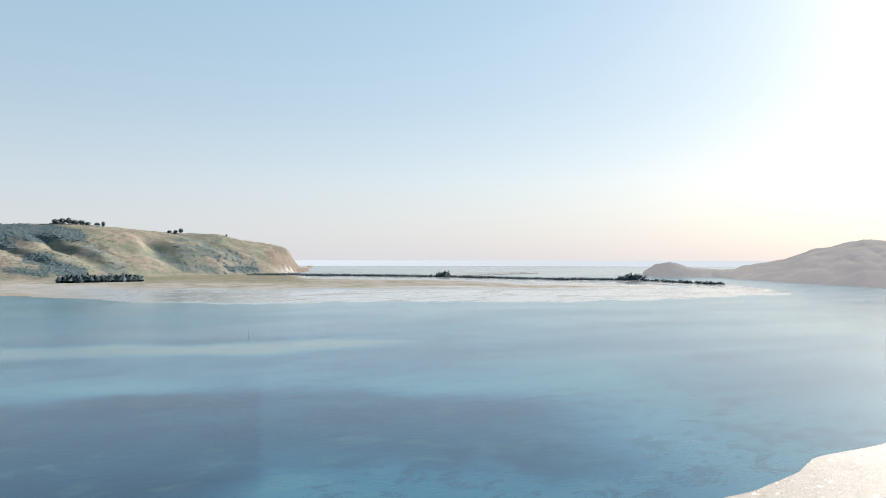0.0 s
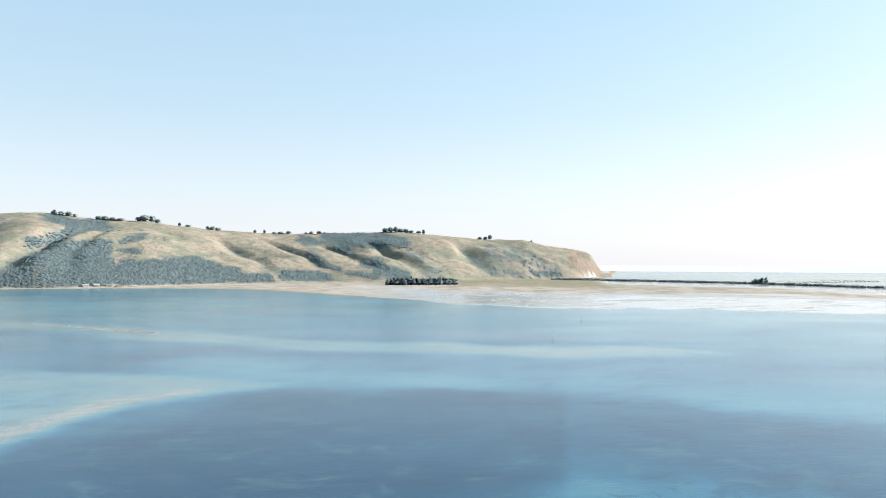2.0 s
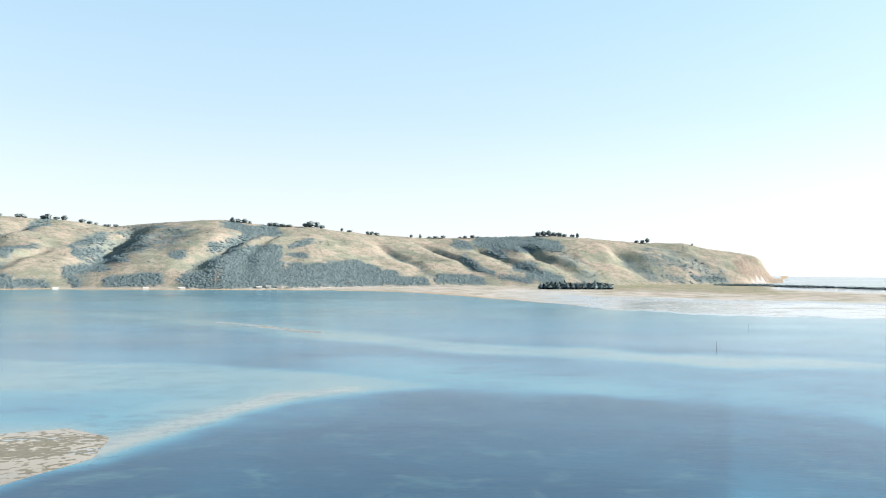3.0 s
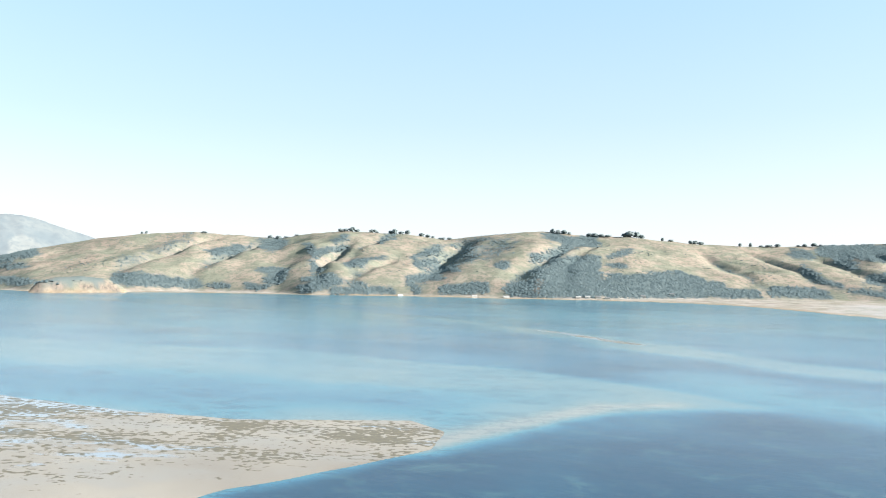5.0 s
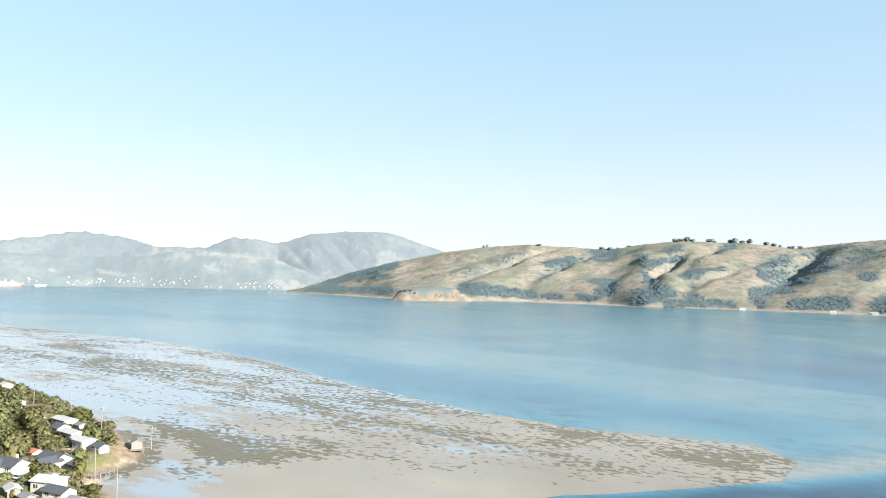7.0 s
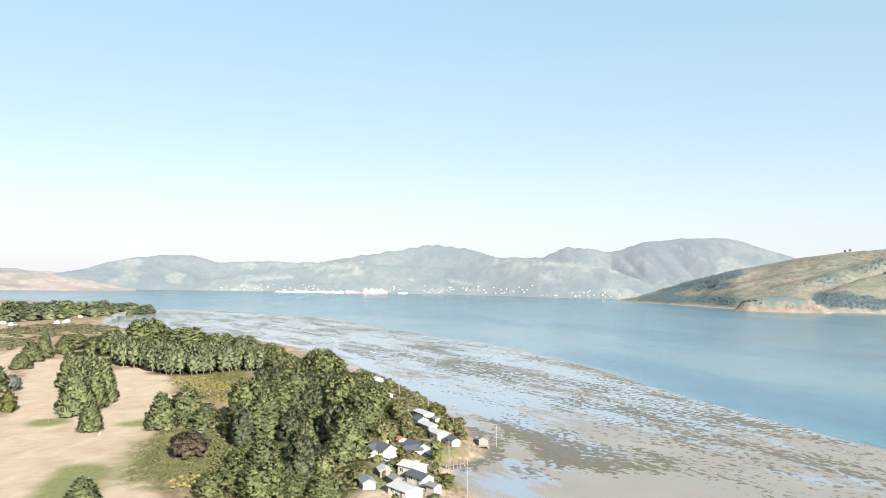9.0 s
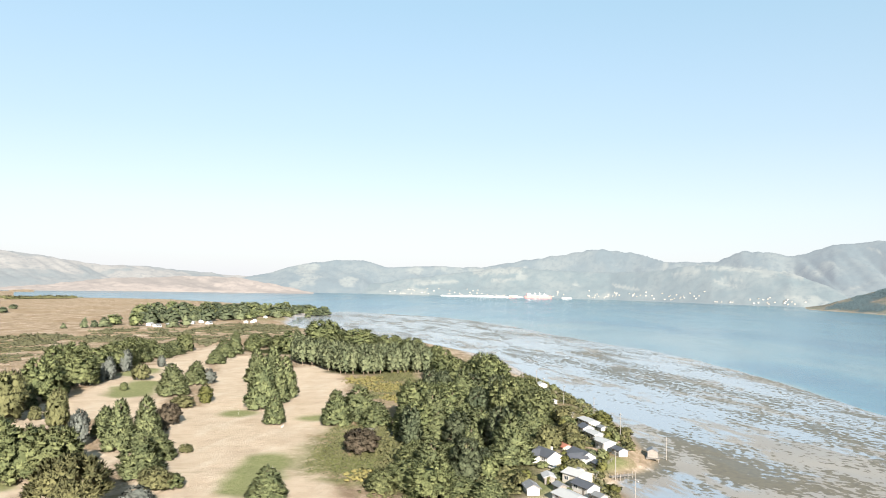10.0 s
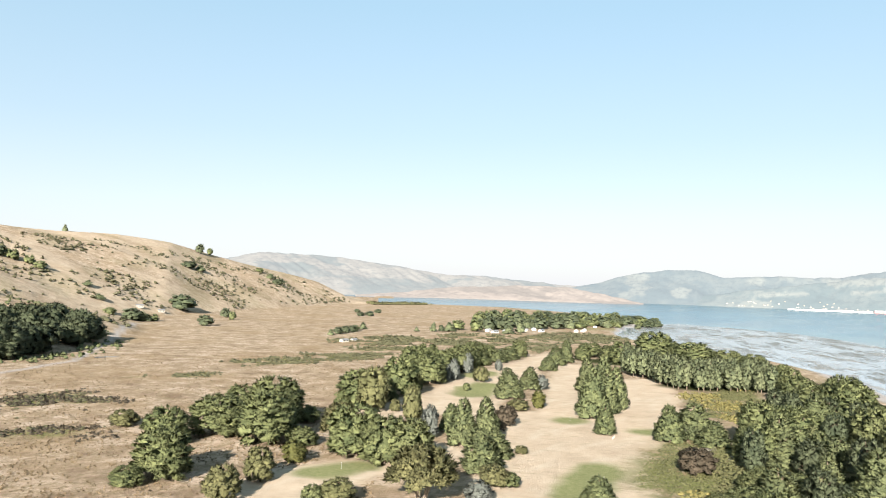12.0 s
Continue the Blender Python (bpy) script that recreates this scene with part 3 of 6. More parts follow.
GREENS = [(-214, -248, -217, -250, 7), (-230, -217, -234, -215, 7), (-235, -209, -238, -207, 4), (-138, -158, -168, -178, 8), (-84, -208, -96, -210, 7.5),
          (-215, -330, -245, -360, 10), (-262, -395, -280, -410, 9), (-228, -95, -236, -91, 7), (-190, -92, -205, -94, 4)]
SCRUBS = [(-182, -148, -245, -190, 24), (-300, -225, -345, -270, 22), (-345, -270, -400, -296, 12), (-150, -500, -185, -512, 17), (-215, -530, -262, -560, 24),
          (-330, -560, -520, -700, 55), (-560, -640, -640, -720, 40), (-14, -310, -24, -380, 16), (-300, -660, -380, -700, 24), (-75, -440, -100, -452, 12)]
SANDS = [(-222, -183, -250, -193, 2.2), (-226, -172, -204, -146, 2.4), (10, -470, -41, -539, 2.5), (-41, -539, -87, -724, 2.5), (-87, -724, -135, -933, 3), (-435, -222, -560, -345, 9), (-675, -665, -900, -912, 14), (-900, -912, -1120, -1040, 16)]
WOODS = [(-186, -118, -255, -155, 24), (-255, -150, -380, -225, 34), (-362, -312, -405, -285, 14), (-430, -440, -490, -400, 30)]
# bush on the northern range, and slopes with thin scrub: bearing and slope above the eye at both ends, half width, all in degrees
BUSH = [(51, 0.47, 48.3, 0.78, 0.76), (52.3, -0.27, 48.5, -0.18, 0.81), (54.5, -1.36, 51.7, -0.43, 0.58), (53.6, -1.48, 50.2, -1.34, 0.58), (50.8, -1.09, 47.8, -1.1, 0.69), (46.9, -1.02, 40.8, -1.11, 0.86),
        (46.9, -0.26, 42.5, -0.25, 0.42), (42.1, -0.07, 40.9, -0.67, 0.47), (39.8, -1.11, 36.9, -1.41, 0.42), (40, -0.67, 39.1, -0.76, 0.31), (52.7, 1.11, 50.2, 2.13, 0.42), (50.3, 2.54, 48.3, 2.5, 0.47),
        (51.6, 2.92, 50.6, 2.74, 0.31), (60.5, 0.32, 58.6, 0.41, 0.26), (55.6, 0.67, 55, 0.64, 0.31), (59.5, -1.24, 56.8, -1.1, 0.42), (47.1, 1.43, 45.8, 1.78, 0.19), (47, 0.75, 45.9, 0.68, 0.19)]
BUSH += [(35.6, -1.15, 32.6, -1.27, 0.37), (33.4, 0.4, 31.4, -0.65, 0.31), (34.2, 1.54, 33.3, 1.37, 0.31), (32.3, 1.82, 28.6, 1.57, 0.53), (31.6, 1.2, 30.5, 0.68, 0.37), (28.4, 1.84, 26.4, 1.49, 0.42),
        (29.9, -0.2, 28.6, -0.11, 0.37), (28.4, -0.55, 26.5, -1.16, 0.42), (30.7, -1, 28.3, -1.21, 0.19), (16.3, -1.05, 14.5, -1.12, 0.26), (83.9, -0.66, 78.3, -1.05, 0.42), (77.6, -1.13, 76, -1.18, 0.19),
        (74.6, -1.16, 73.4, -1.22, 0.26), (73.2, -0.53, 72.1, -0.51, 0.47), (73.8, 0.07, 72, 0.01, 0.26), (77.2, 1.24, 75.6, 1.7, 0.37), (73.5, 2.06, 72.4, 2.07, 0.42), (70.6, 1.87, 69.7, 1.24, 0.31)]
BUSH += [(69.7, 1.41, 67.6, 1.89, 0.31), (70, 0.72, 69.7, 0.22, 0.31), (68.5, 2.35, 67.5, 2.69, 0.19), (64.8, 2.36, 63.7, 2.89, 0.19), (67.1, 0.55, 65.7, 0.82, 0.31), (65.7, 0.9, 64.3, 1.2, 0.14),
        (70.7, -1.38, 68.5, -0.7, 0.47), (70.1, -0.73, 68.6, -0.44, 0.37), (68.4, -1.49, 63.7, -1.5, 0.37), (67.2, -0.84, 66.4, -0.99, 0.26), (61.8, 1.38, 60.2, 1.87, 0.26), (62.1, -0.97, 61.9, -1.57, 0.37),
        (62.1, -0.49, 60.1, -0.09, 0.37), (62, 0.49, 60.4, 0.91, 0.26), (62.1, 1.06, 60.9, 1.55, 0.26), (59.1, 0.29, 58.5, 0.3, 0.19), (58.9, -1.37, 56.7, -1.15, 0.42), (95.6, -0.87, 93.5, -0.4, 0.26)]
BUSH += [(95, -0.9, 89.6, -0.87, 0.26), (89.6, -0.83, 89, -0.73, 0.19), (92.9, 0.31, 89.2, 1.03, 0.37), (91.7, 0.11, 89.6, 0.14, 0.19), (94.5, -0.33, 93.1, 0.08, 0.26), (91.3, 1.65, 89.6, 1.9, 0.19), (89.0, -1.05, 87.5, -0.95, 0.14)]
SCRUB_SLOPES = [(83.9, 1.82, 80.3, 2.08, 0.53), (86.5, 0.32, 83.4, 0.72, 0.4), (60.0, 1.71, 54.7, 2.55, 0.62), (60.7, 0.79, 58.6, 1.4, 0.44), (77.5, 0.89, 75.6, 1.78, 0.35), (59.9, 1.05, 54.9, 2.68, 0.44),
        (46.7, 1.64, 44.6, 1.37, 0.35), (37.9, 1.08, 35.7, -0.22, 0.35), (26.4, 1.13, 24.2, 1.14, 0.44), (21.6, 0.93, 19.9, -0.16, 0.35), (28.6, 0.46, 25.5, -0.19, 0.35)]
# slopes turned from the sun: their shade painted in as dark cover, with thin bush
SHADE_SLOPES = [(61.3, 0.5, 54.7, 2.17, 0.66), (61.7, 1.38, 56.5, 2.57, 0.44), (78.6, 2.45, 83.6, 0.36, 0.35), (73.9, 2.15, 77.9, 0.44, 0.27), (68.0, 1.97, 69.7, 0.47, 0.31), (65.9, 0.31, 67.0, -0.25, 0.27),
               (51.3, 0.96, 55.0, -1.39, 0.4), (59.6, 1.63, 55.4, 2.58, 0.35), (19.4, 0.71, 15.2, -0.14, 0.75), (20.3, -0.38, 17.3, -1.02, 0.44), (25.8, 0.47, 24.0, -1.06, 0.62), (33.0, 0.01, 31.7, -0.65, 0.35),
               (29.3, -0.42, 26.9, -0.85, 0.35), (15.6, -0.79, 14.0, -0.99, 0.27)]


def bush_cover(x, y, info, thin=False):
    az, up = bearing_of(x, y), np.degrees(np.arctan2(info["north"] + 1 - EYE_Z, np.hypot(x, y)))
    az = az + (fbm(x / 110, y / 110, 61) - 0.5) * 1.3 + (fbm(x / 28, y / 28, 63) - 0.5) * 0.9
    up = up + (fbm(x / 90, y / 90, 67) - 0.5) * 0.5 + (fbm(x / 24, y / 24, 69) - 0.5) * 0.35
    if thin:
        return strips(az, up, SCRUB_SLOPES, 0.3) * (info["north"] > 2)
    got = strips(az, up, BUSH, 0.14)
    # gully bush; its blue-green also tints the shade on the right walls
    gully_cover = step(0.62, 0.90, info["gully"] + (fbm(x / 60, y / 60, 73) - 0.5) * 0.7) * step(0.42, 0.54, fbm(x / 160, y / 160, 71)) * 0.6 * (info["north_s"] > 0.05) * (info["north_s"] < 0.9)
    # shade of the slopes turned from the sun, put in as cover colour
    shade_cover = strips(az, up, SHADE_SLOPES, 0.25) * step(0.30, 0.5, fbm(x / 35, y / 35, 75))
    return np.maximum(np.maximum(got, gully_cover * 0.9), shade_cover * 0.55) * (info["north"] > 0.5)


def polar_sheet(name, bearings, rings, heights, material, closed=False):
    b, r = np.meshgrid(np.radians(bearings), rings, indexing="ij")
    x, y = -r * np.sin(b), r * np.cos(b)
    z, extra = heights(x.ravel(), y.ravel())
    n, m = b.shape
    i, j = np.meshgrid(np.arange(n if closed else n - 1), np.arange(m - 1), indexing="ij")
    i2 = (i + 1) % n
    quads = np.stack([i * m + j, i * m + j + 1, i2 * m + j + 1, i2 * m + j], -1).reshape(-1, 4)
    me = smooth(mesh(name, np.stack([x.ravel(), y.ravel(), z], -1), quads, material))
    for key, v in extra.items():
        spread(me, key, v)
    return new(name, me)


def ground_heights(x, y):
    z, info = lie(x, y)
    r, az = np.hypot(x, y), bearing_of(x, y)
    one = np.ones_like(x)
    wob = (fbm(x / 14, y / 14, 81) - 0.5) * 9
    wx, wy = x + wob, y + (fbm(x / 14, y / 14, 83) - 0.5) * 9
    dry_land = step(1, 7, info["shore"])
    fair = strips(wx, wy, FAIRWAYS, 3.0) * dry_land
    fair = np.maximum(fair, (info["hill"] > 3) * (0.2 + 0.5 * step(0.35, 0.6, fbm(x / 120, y / 120, 93))))
    green = strips(wx, wy, GREENS, 3.2) * dry_land
    scrub = np.maximum(strips(wx, wy, SCRUBS, 7.0) * np.maximum(step(0.50, 0.60, fbm(x / 16, y / 16, 151)), np.hypot(x, y) < 300), step(60, 20, np.abs(info["shore"] - 25)) * 0.6 * step(0.5, 0.6, info["rough"])) * dry_land
    scrub = np.maximum(scrub, step(0.52, 0.62, fbm(x / 60, y / 60, 87)) * (info["hill"] > 3) * 0.22)
    sand = np.maximum(strips(x, y, SANDS, 2.0), step(-4, 2, info["shore"]) * step(9, 3, info["shore"]) * 0.7 * (x < -330))
    marsh = step(0, 60, info["far"]) * (info["north"] < 0.5)
    # the straw-coloured salt marsh at the foot of the range, and the toe of the near-shore cliffs
    sand = np.maximum(sand, marsh * step(900, 600, info["far"]) * (0.12 + 0.75 * step(0.38, 0.62, fbm(az * 1.2, r / 22, 77))))
    sand = np.maximum(sand, (info["north"] > 0.2) * step(0.02, 0.0, info["north_s"]) * 0.4)
    scrub = np.maximum(scrub, marsh * step(38, 28, az) * 0.35 * step(0.40, 0.58, fbm(x / 90, y / 40, 79)))
    up = np.degrees(np.arctan2(z - EYE_Z, r))
    ragged = (fbm(x / 20, y / 20, 85) - 0.5) * 0.8
    rock = strips(az + ragged, up + ragged * 0.3, [(52.7, -1.4, 52.3, -0.55, 0.16), (13.0, -0.3, 11.6, -0.6, 0.42), (13.6, 0.2, 12.4, 0.4, 0.22), (11.7, -0.9, 10.2, -1.35, 0.32)], 0.12) * (info["north"] > 0.5)
    rock = np.maximum(rock, (info["clay"] > 0.5) * step(0.36, 0.52, fbm(x / 30, y / 30, 85)) * step(-0.85, -1.0, up))
    flat = step(-3, 3, info["flat"]) * step(3, -2, info["shore"])
    wet_far = np.where(az < 34, step(-40, -12, info["far"]) * step(560, 300, info["far"] + (fbm(x / 200, y / 80, 89) - 0.5) * 300) * step(34, 20, az), 0) * (info["north"] < 0.5)
    flat = np.maximum(flat, wet_far)
    # the dry shelly point below the headland side
    shelly = ((az < -10) & (r < 700)) * flat
    sand, flat = np.maximum(sand, shelly * 0.85), flat - 0.40 * shelly
    knoll = (info["clay"] > 0.5) * step(0.42, 0.55, fbm(x / 22, y / 22, 85)) * 0.85
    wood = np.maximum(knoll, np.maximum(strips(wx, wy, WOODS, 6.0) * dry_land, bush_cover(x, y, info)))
    hill = np.maximum((info["north"] > 0.5) * 1.0, marsh)
    # eel-grass thickens away from the bare sand by the shore
    bare = strips(x, y, [(-205, -40, -222, -20, 24), (-210, -30, -200, 30, 24), (-200, 30, -212, 80, 7), (-440, -235, -560, -350, 26)], 16)
    drift = fbm((x + y) / 90, (x - y) / 26, 91)
    weed = step(2, 25, -info["shore"]) * (0.88 + 1.5 * (drift - 0.5)) * (1 - 0.9 * bare)
    weed = weed + 0.55 * strips(wx, wy, [(-300, -106, -430, -205, 9), (-285, -82, -313, -114, 10), (-285, -82, -250, -34, 8)], 8)
    weed = weed + 0.35 * strips(wx, wy, [(-288, 78, -272, 66, 7), (-250, 110, -240, 120, 6)], 6)
    weed = np.maximum(weed, 1.35 * step(-14, -4, info["shore"]) * step(16, 4, np.hypot(x + 262, y + 80) - 30))
    weed = np.where(info["far"] > -45, 0.15, weed) + 0.9 * (az < -10) * (r < 700)
    pool = 0.12 + 0.52 * step(270, 400, r) * (info["far"] < 0) + 0.5 * strips(x, y, [(-265, -42, -334, -104, 9), (-334, -104, -420, -176, 11)], 8) - 0.6 * strips(x, y, [(-215, -20, -222, 100, 24)], 20)
    pool = np.where(info["far"] > -45, 0.62, pool)
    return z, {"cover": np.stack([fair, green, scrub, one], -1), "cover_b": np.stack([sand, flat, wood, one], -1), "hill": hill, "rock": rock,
               "weed": np.clip(weed, 0, 1.7), "pool": np.clip(pool, -0.6, 1)}


visible = np.arange(-33, 183.01, 0.33)
BEARINGS = np.concatenate([visible, np.arange(185, 326, 3.0)])
RINGS = np.concatenate([[0.01, 30, 80, 130, 160]] + [np.exp(np.arange(math.log(a), math.log(b), k)) for a, b, k in
                        ((178, 700, 0.0075), (700, 1720, 0.012), (1720, 3150, 0.0062), (3150, 4960, 0.03))] + [[4985]])
ground = polar_sheet("ground", BEARINGS, RINGS, ground_heights, M_GROUND, True)
tagged(ground, "dry grass links, tidal flats and straw-coloured hills", "ground", kind="structure")


def water_heights(x, y):
    r, az = np.hypot(x, y), bearing_of(x, y)
    depth = 0.72 - 0.20 * step(420, 900, r) + (fbm(x / 170, y / 170, 95) - 0.5) * (0.4 + 0.5 * step(700, 350, r))
    # blue channels, then the sandbars that stand in them
    depth = depth + (1.0 - depth) * 0.9 * strips(x + (fbm(x / 60, y / 60, 94) - 0.5) * 70, y + (fbm(x / 60, y / 60, 92) - 0.5) * 110, [(-150, 60, -130, 230, 78), (0, 250, -150, 250, 60)], 22)
    for outline, floor_, soft, ragged in ((SAND_BAR, 0.20, 6, 12), (LONG_BAR, 0.12, 14, 40), (FLAT, 0.02, 10, 14)):
        d = inside(x, y, outline) + (fbm(x / 55, y / 55, 97) - 0.5) * ragged
        depth = depth + (floor_ + 0.22 * fbm(x / 130, y / 60, 99) - depth) * step(-soft, soft, d)
    # the pale spit that edges the channel
    depth = depth + (0.02 - depth) * 0.9 * strips(x, y, [(-222, 120, -232, 148, 9), (-232, 148, -240, 182, 11), (-240, 182, -252, 230, 9), (-252, 230, -240, 262, 6)], 9)
    # weedy blue water along the outer edge of the flat
    depth = depth + (0.66 - depth) * 0.85 * strips(x + (fbm(x / 40, y / 40, 98) - 0.5) * 30, y, [(-640, -120, -480, -15, 34), (-480, -15, -390, 70, 42), (-390, 70, -305, 160, 26)], 24) * step(4, -6, inside(x, y, FLAT))
    shoal = strips(x, y, [(-300, 345, -230, 330, 22), (-230, 330, -140, 330, 26)], 30) * step(0.36, 0.56, fbm(x / 45, y / 70, 96))
    depth = depth + (0.34 - depth) * 0.75 * shoal
    # open ocean: low value paints in the pale haze and reflected sky
    depth = np.where((r > 2300) & (az < 14), 0.12, depth)
    near = step(-230, -10, far_flat(x, y))
    depth = depth * (1 - 0.45 * near) + 0.2 * near * 0.4
    depth = np.where(bearing_of(x, y) < 14, depth * 0.9, depth)
    return np.zeros_like(x), {"depth": np.clip(depth, 0, 1.1)}


water = polar_sheet("water", np.concatenate([np.arange(-33, 183.01, 0.75), np.arange(186, 326, 4.0)]), RINGS[::3], water_heights, M_WATER, True)
tagged(water, "calm blue and turquoise harbour water over pale sandbars", "water", kind="structure")


# cleared fields on the far hills: bearing and slope above the eye at both ends, half width in degrees
FIELDS = [(104.2, 1.72, 100.2, 1.58, 0.16), (99.0, 1.45, 97.8, 1.1, 0.14), (103.6, 0.75, 101.9, 0.3, 0.10), (98.8, -0.3, 96.9, -0.55, 0.14), (121.0, 1.0, 117.6, 1.36, 0.22), (110.4, 0.2, 108.9, 0.0, 0.12), (93.4, 3.1, 91.2, 1.9, 0.05),
          (106.8, 1.2, 104.6, 1.5, 0.10), (125.8, 0.1, 123.0, 0.35, 0.12), (103.0, 0.95, 101.4, 0.8, 0.06), (119.6, 0.4, 117.8, 0.7, 0.10), (94.9, 0.35, 94.0, 0.5, 0.06)]


def backdrop(name, table, seed, spurs, material, label, skew=4.0, open_land=0.5):
    b0, b1 = min(r[0] for r in table), max(r[0] for r in table)
    foot, crest = min(r[2] for r in table), max(r[3] for r in table)
    rings = np.linspace(foot * 0.97, min(crest + 130, 4985), 70)

    def heights(x, y):
        z, s, g = rise(x, y, table, seed, spurs, 500, skew)
        z = np.where(z < 0, -4.0, z + (fbm(x / 45, y / 45, seed + 3) - 0.5) * 12 * np.clip(s * 4, 0, 1))
        az, up = bearing_of(x, y), np.degrees(np.arctan2(z - EYE_Z, np.hypot(x, y)))
        wob = fbm(x / 90, y / 90, seed + 7) - 0.5
        fields = strips(az + wob * 1.4, up + wob * 0.3, FIELDS, 0.05) if table in (WEST, TOWNSIDE) else np.zeros_like(x)
        patch = step(open_land, open_land + 0.05, fbm(x / 210, y / 210, seed + 9))
        return z, {"cleared": np.clip(np.maximum(fields * 0.85, patch * 0.7), 0, 1)}
    return tagged(polar_sheet(name, np.arange(b0, b1 + 0.01, 0.12), rings, heights, material), label, "hills", kind="structure")


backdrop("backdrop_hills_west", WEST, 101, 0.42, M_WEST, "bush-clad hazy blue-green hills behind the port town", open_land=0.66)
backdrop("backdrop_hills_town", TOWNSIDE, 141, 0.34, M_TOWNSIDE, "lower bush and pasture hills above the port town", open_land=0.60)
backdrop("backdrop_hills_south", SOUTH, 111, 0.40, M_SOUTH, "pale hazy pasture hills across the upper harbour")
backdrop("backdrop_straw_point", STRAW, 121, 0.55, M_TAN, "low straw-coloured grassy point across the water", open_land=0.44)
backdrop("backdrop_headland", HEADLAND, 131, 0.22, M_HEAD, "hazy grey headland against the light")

# the open ocean beyond the bar, up to its horizon: a strip glowing for sea haze
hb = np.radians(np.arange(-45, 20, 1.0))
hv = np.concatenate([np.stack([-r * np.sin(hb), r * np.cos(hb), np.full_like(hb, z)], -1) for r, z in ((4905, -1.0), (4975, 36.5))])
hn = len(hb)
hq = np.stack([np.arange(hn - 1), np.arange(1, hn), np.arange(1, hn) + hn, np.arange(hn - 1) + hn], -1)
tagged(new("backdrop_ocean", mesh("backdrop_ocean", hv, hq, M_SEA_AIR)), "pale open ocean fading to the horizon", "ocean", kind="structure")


# ---------------------------------------------------------------- trees
OCTA_V = np.array([(1, 0, 0), (-1, 0, 0), (0, 1, 0), (0, -1, 0), (0, 0, 1), (0, 0, -1)], float)
OCTA_F = np.array([(0, 2, 4), (2, 1, 4), (1, 3, 4), (3, 0, 4), (2, 0, 5), (1, 2, 5), (3, 1, 5), (0, 3, 5)])


def clumps(rng, centres, sizes, flat=0.7, spikes=8, reach=1.5, width=0.42, lead=None, core=True, bough=None):
    """Leaf clumps: ragged cores bristling with sprays. centres n x 3, sizes n. Gives verts, faces and each bough's shade."""
    n = len(centres)
    verts, faces, shade = [], [], []
    bough = rng.uniform(0, 1, n) if bough is None else bough
    if core:
        body = OCTA_V[None] * rng.uniform(0.62, 1.15, (n, 6, 1)) * sizes[:, None, None]
        turn = rng.uniform(0, 2 * np.pi, n)
        c, s = np.cos(turn)[:, None], np.sin(turn)[:, None]
        body = np.stack([body[..., 0] * c - body[..., 1] * s, body[..., 0] * s + body[..., 1] * c, body[..., 2] * flat], -1)
        verts.append((body + centres[:, None]).reshape(-1, 3))
        faces.append((OCTA_F[None] + 6 * np.arange(n)[:, None, None]).reshape(-1, 3))
        shade.append(np.repeat(bough, 6))
    if spikes:
        d = rng.normal(size=(n, spikes, 3)) * (1, 1, 0.75) + (0, 0, 0.25)
        if lead is not None:
            d = d * 0.55 + lead[:, None]
        d /= np.linalg.norm(d, axis=-1, keepdims=True)
        w = np.cross(d, rng.normal(size=(n, spikes, 3)) * 0.6 + (0, 0, 0.8))
        w /= np.linalg.norm(w, axis=-1, keepdims=True) + 1e-6
        size = sizes[:, None, None]
        tip = d * size * rng.uniform(0.7, 1.1, (n, spikes, 1)) * reach
        foot = d * size * 0.15 + rng.normal(size=(n, spikes, 3)) * size * 0.22
        blades = np.stack([foot + w * size * width, foot - w * size * width, tip], 2)
        blades[..., 2] *= (flat + 0.25)
        verts.append((blades + centres[:, None, None]).reshape(-1, 3))
        faces.append(np.arange(n * spikes * 3).reshape(-1, 3) + (6 * n if core else 0))
        shade.append(np.repeat(bough, spikes * 3))
    return np.concatenate(verts), np.concatenate(faces), np.concatenate(shade)


# crown profiles for a tree one metre high: lowest leaves, radius by height, boughs, bough size, bough flatness, spray length
CROWNS = {"pine": (0.05, lambda z: 0.30 * (1.03 - z) ** 0.62, 110, 0.064, 1.0, 0.052),
          "cypress": (0.07, lambda z: 0.50 * np.sqrt(np.clip(1 - ((z - 0.36) / 0.66) ** 2, 0, 1)), 96, 0.108, 0.60, 0.056),
          "round": (0.08, lambda z: 0.50 * np.sqrt(np.clip(1 - ((z - 0.42) / 0.55) ** 2, 0, 1)), 64, 0.118, 0.85, 0.062),
          "cone": (0.04, lambda z: 0.25 * np.sin(np.pi * np.clip(z * 0.86 + 0.14, 0, 1)) ** 0.7, 80, 0.056, 1.2, 0.046),
          "gum": (0.38, lambda z: 0.54 * np.sqrt(np.clip(1 - ((z - 0.40) / 0.56) ** 2, 0, 1)), 90, 0.100, 0.70, 0.060),
          "stand": (0.13, lambda z: 0.20 * np.sin(np.pi * np.clip(z * 0.98, 0.04, 1)) ** 0.7, 40, 0.066, 1.4, 0.060)}
bm = bmesh.new()
bmesh.ops.create_icosphere(bm, subdivisions=1, radius=1.0)
bm.verts.ensure_lookup_table()
BALL_V, BALL_F = np.array([v.co[:] for v in bm.verts]), np.array([[v.index for v in f.verts] for f in bm.faces])
bm.free()


def unit(v):
    return v / (np.linalg.norm(v, axis=-1, keepdims=True) + 1e-6)


def facing(v, f, own):
    """Turns each face to the side from which its leaves take the light."""
    way = np.cross(v[f[:, 1]] - v[f[:, 0]], v[f[:, 2]] - v[f[:, 0]])
    back = (way * own[f[:, 0]]).sum(1) < 0
    f[back] = f[back][:, ::-1]
    return f


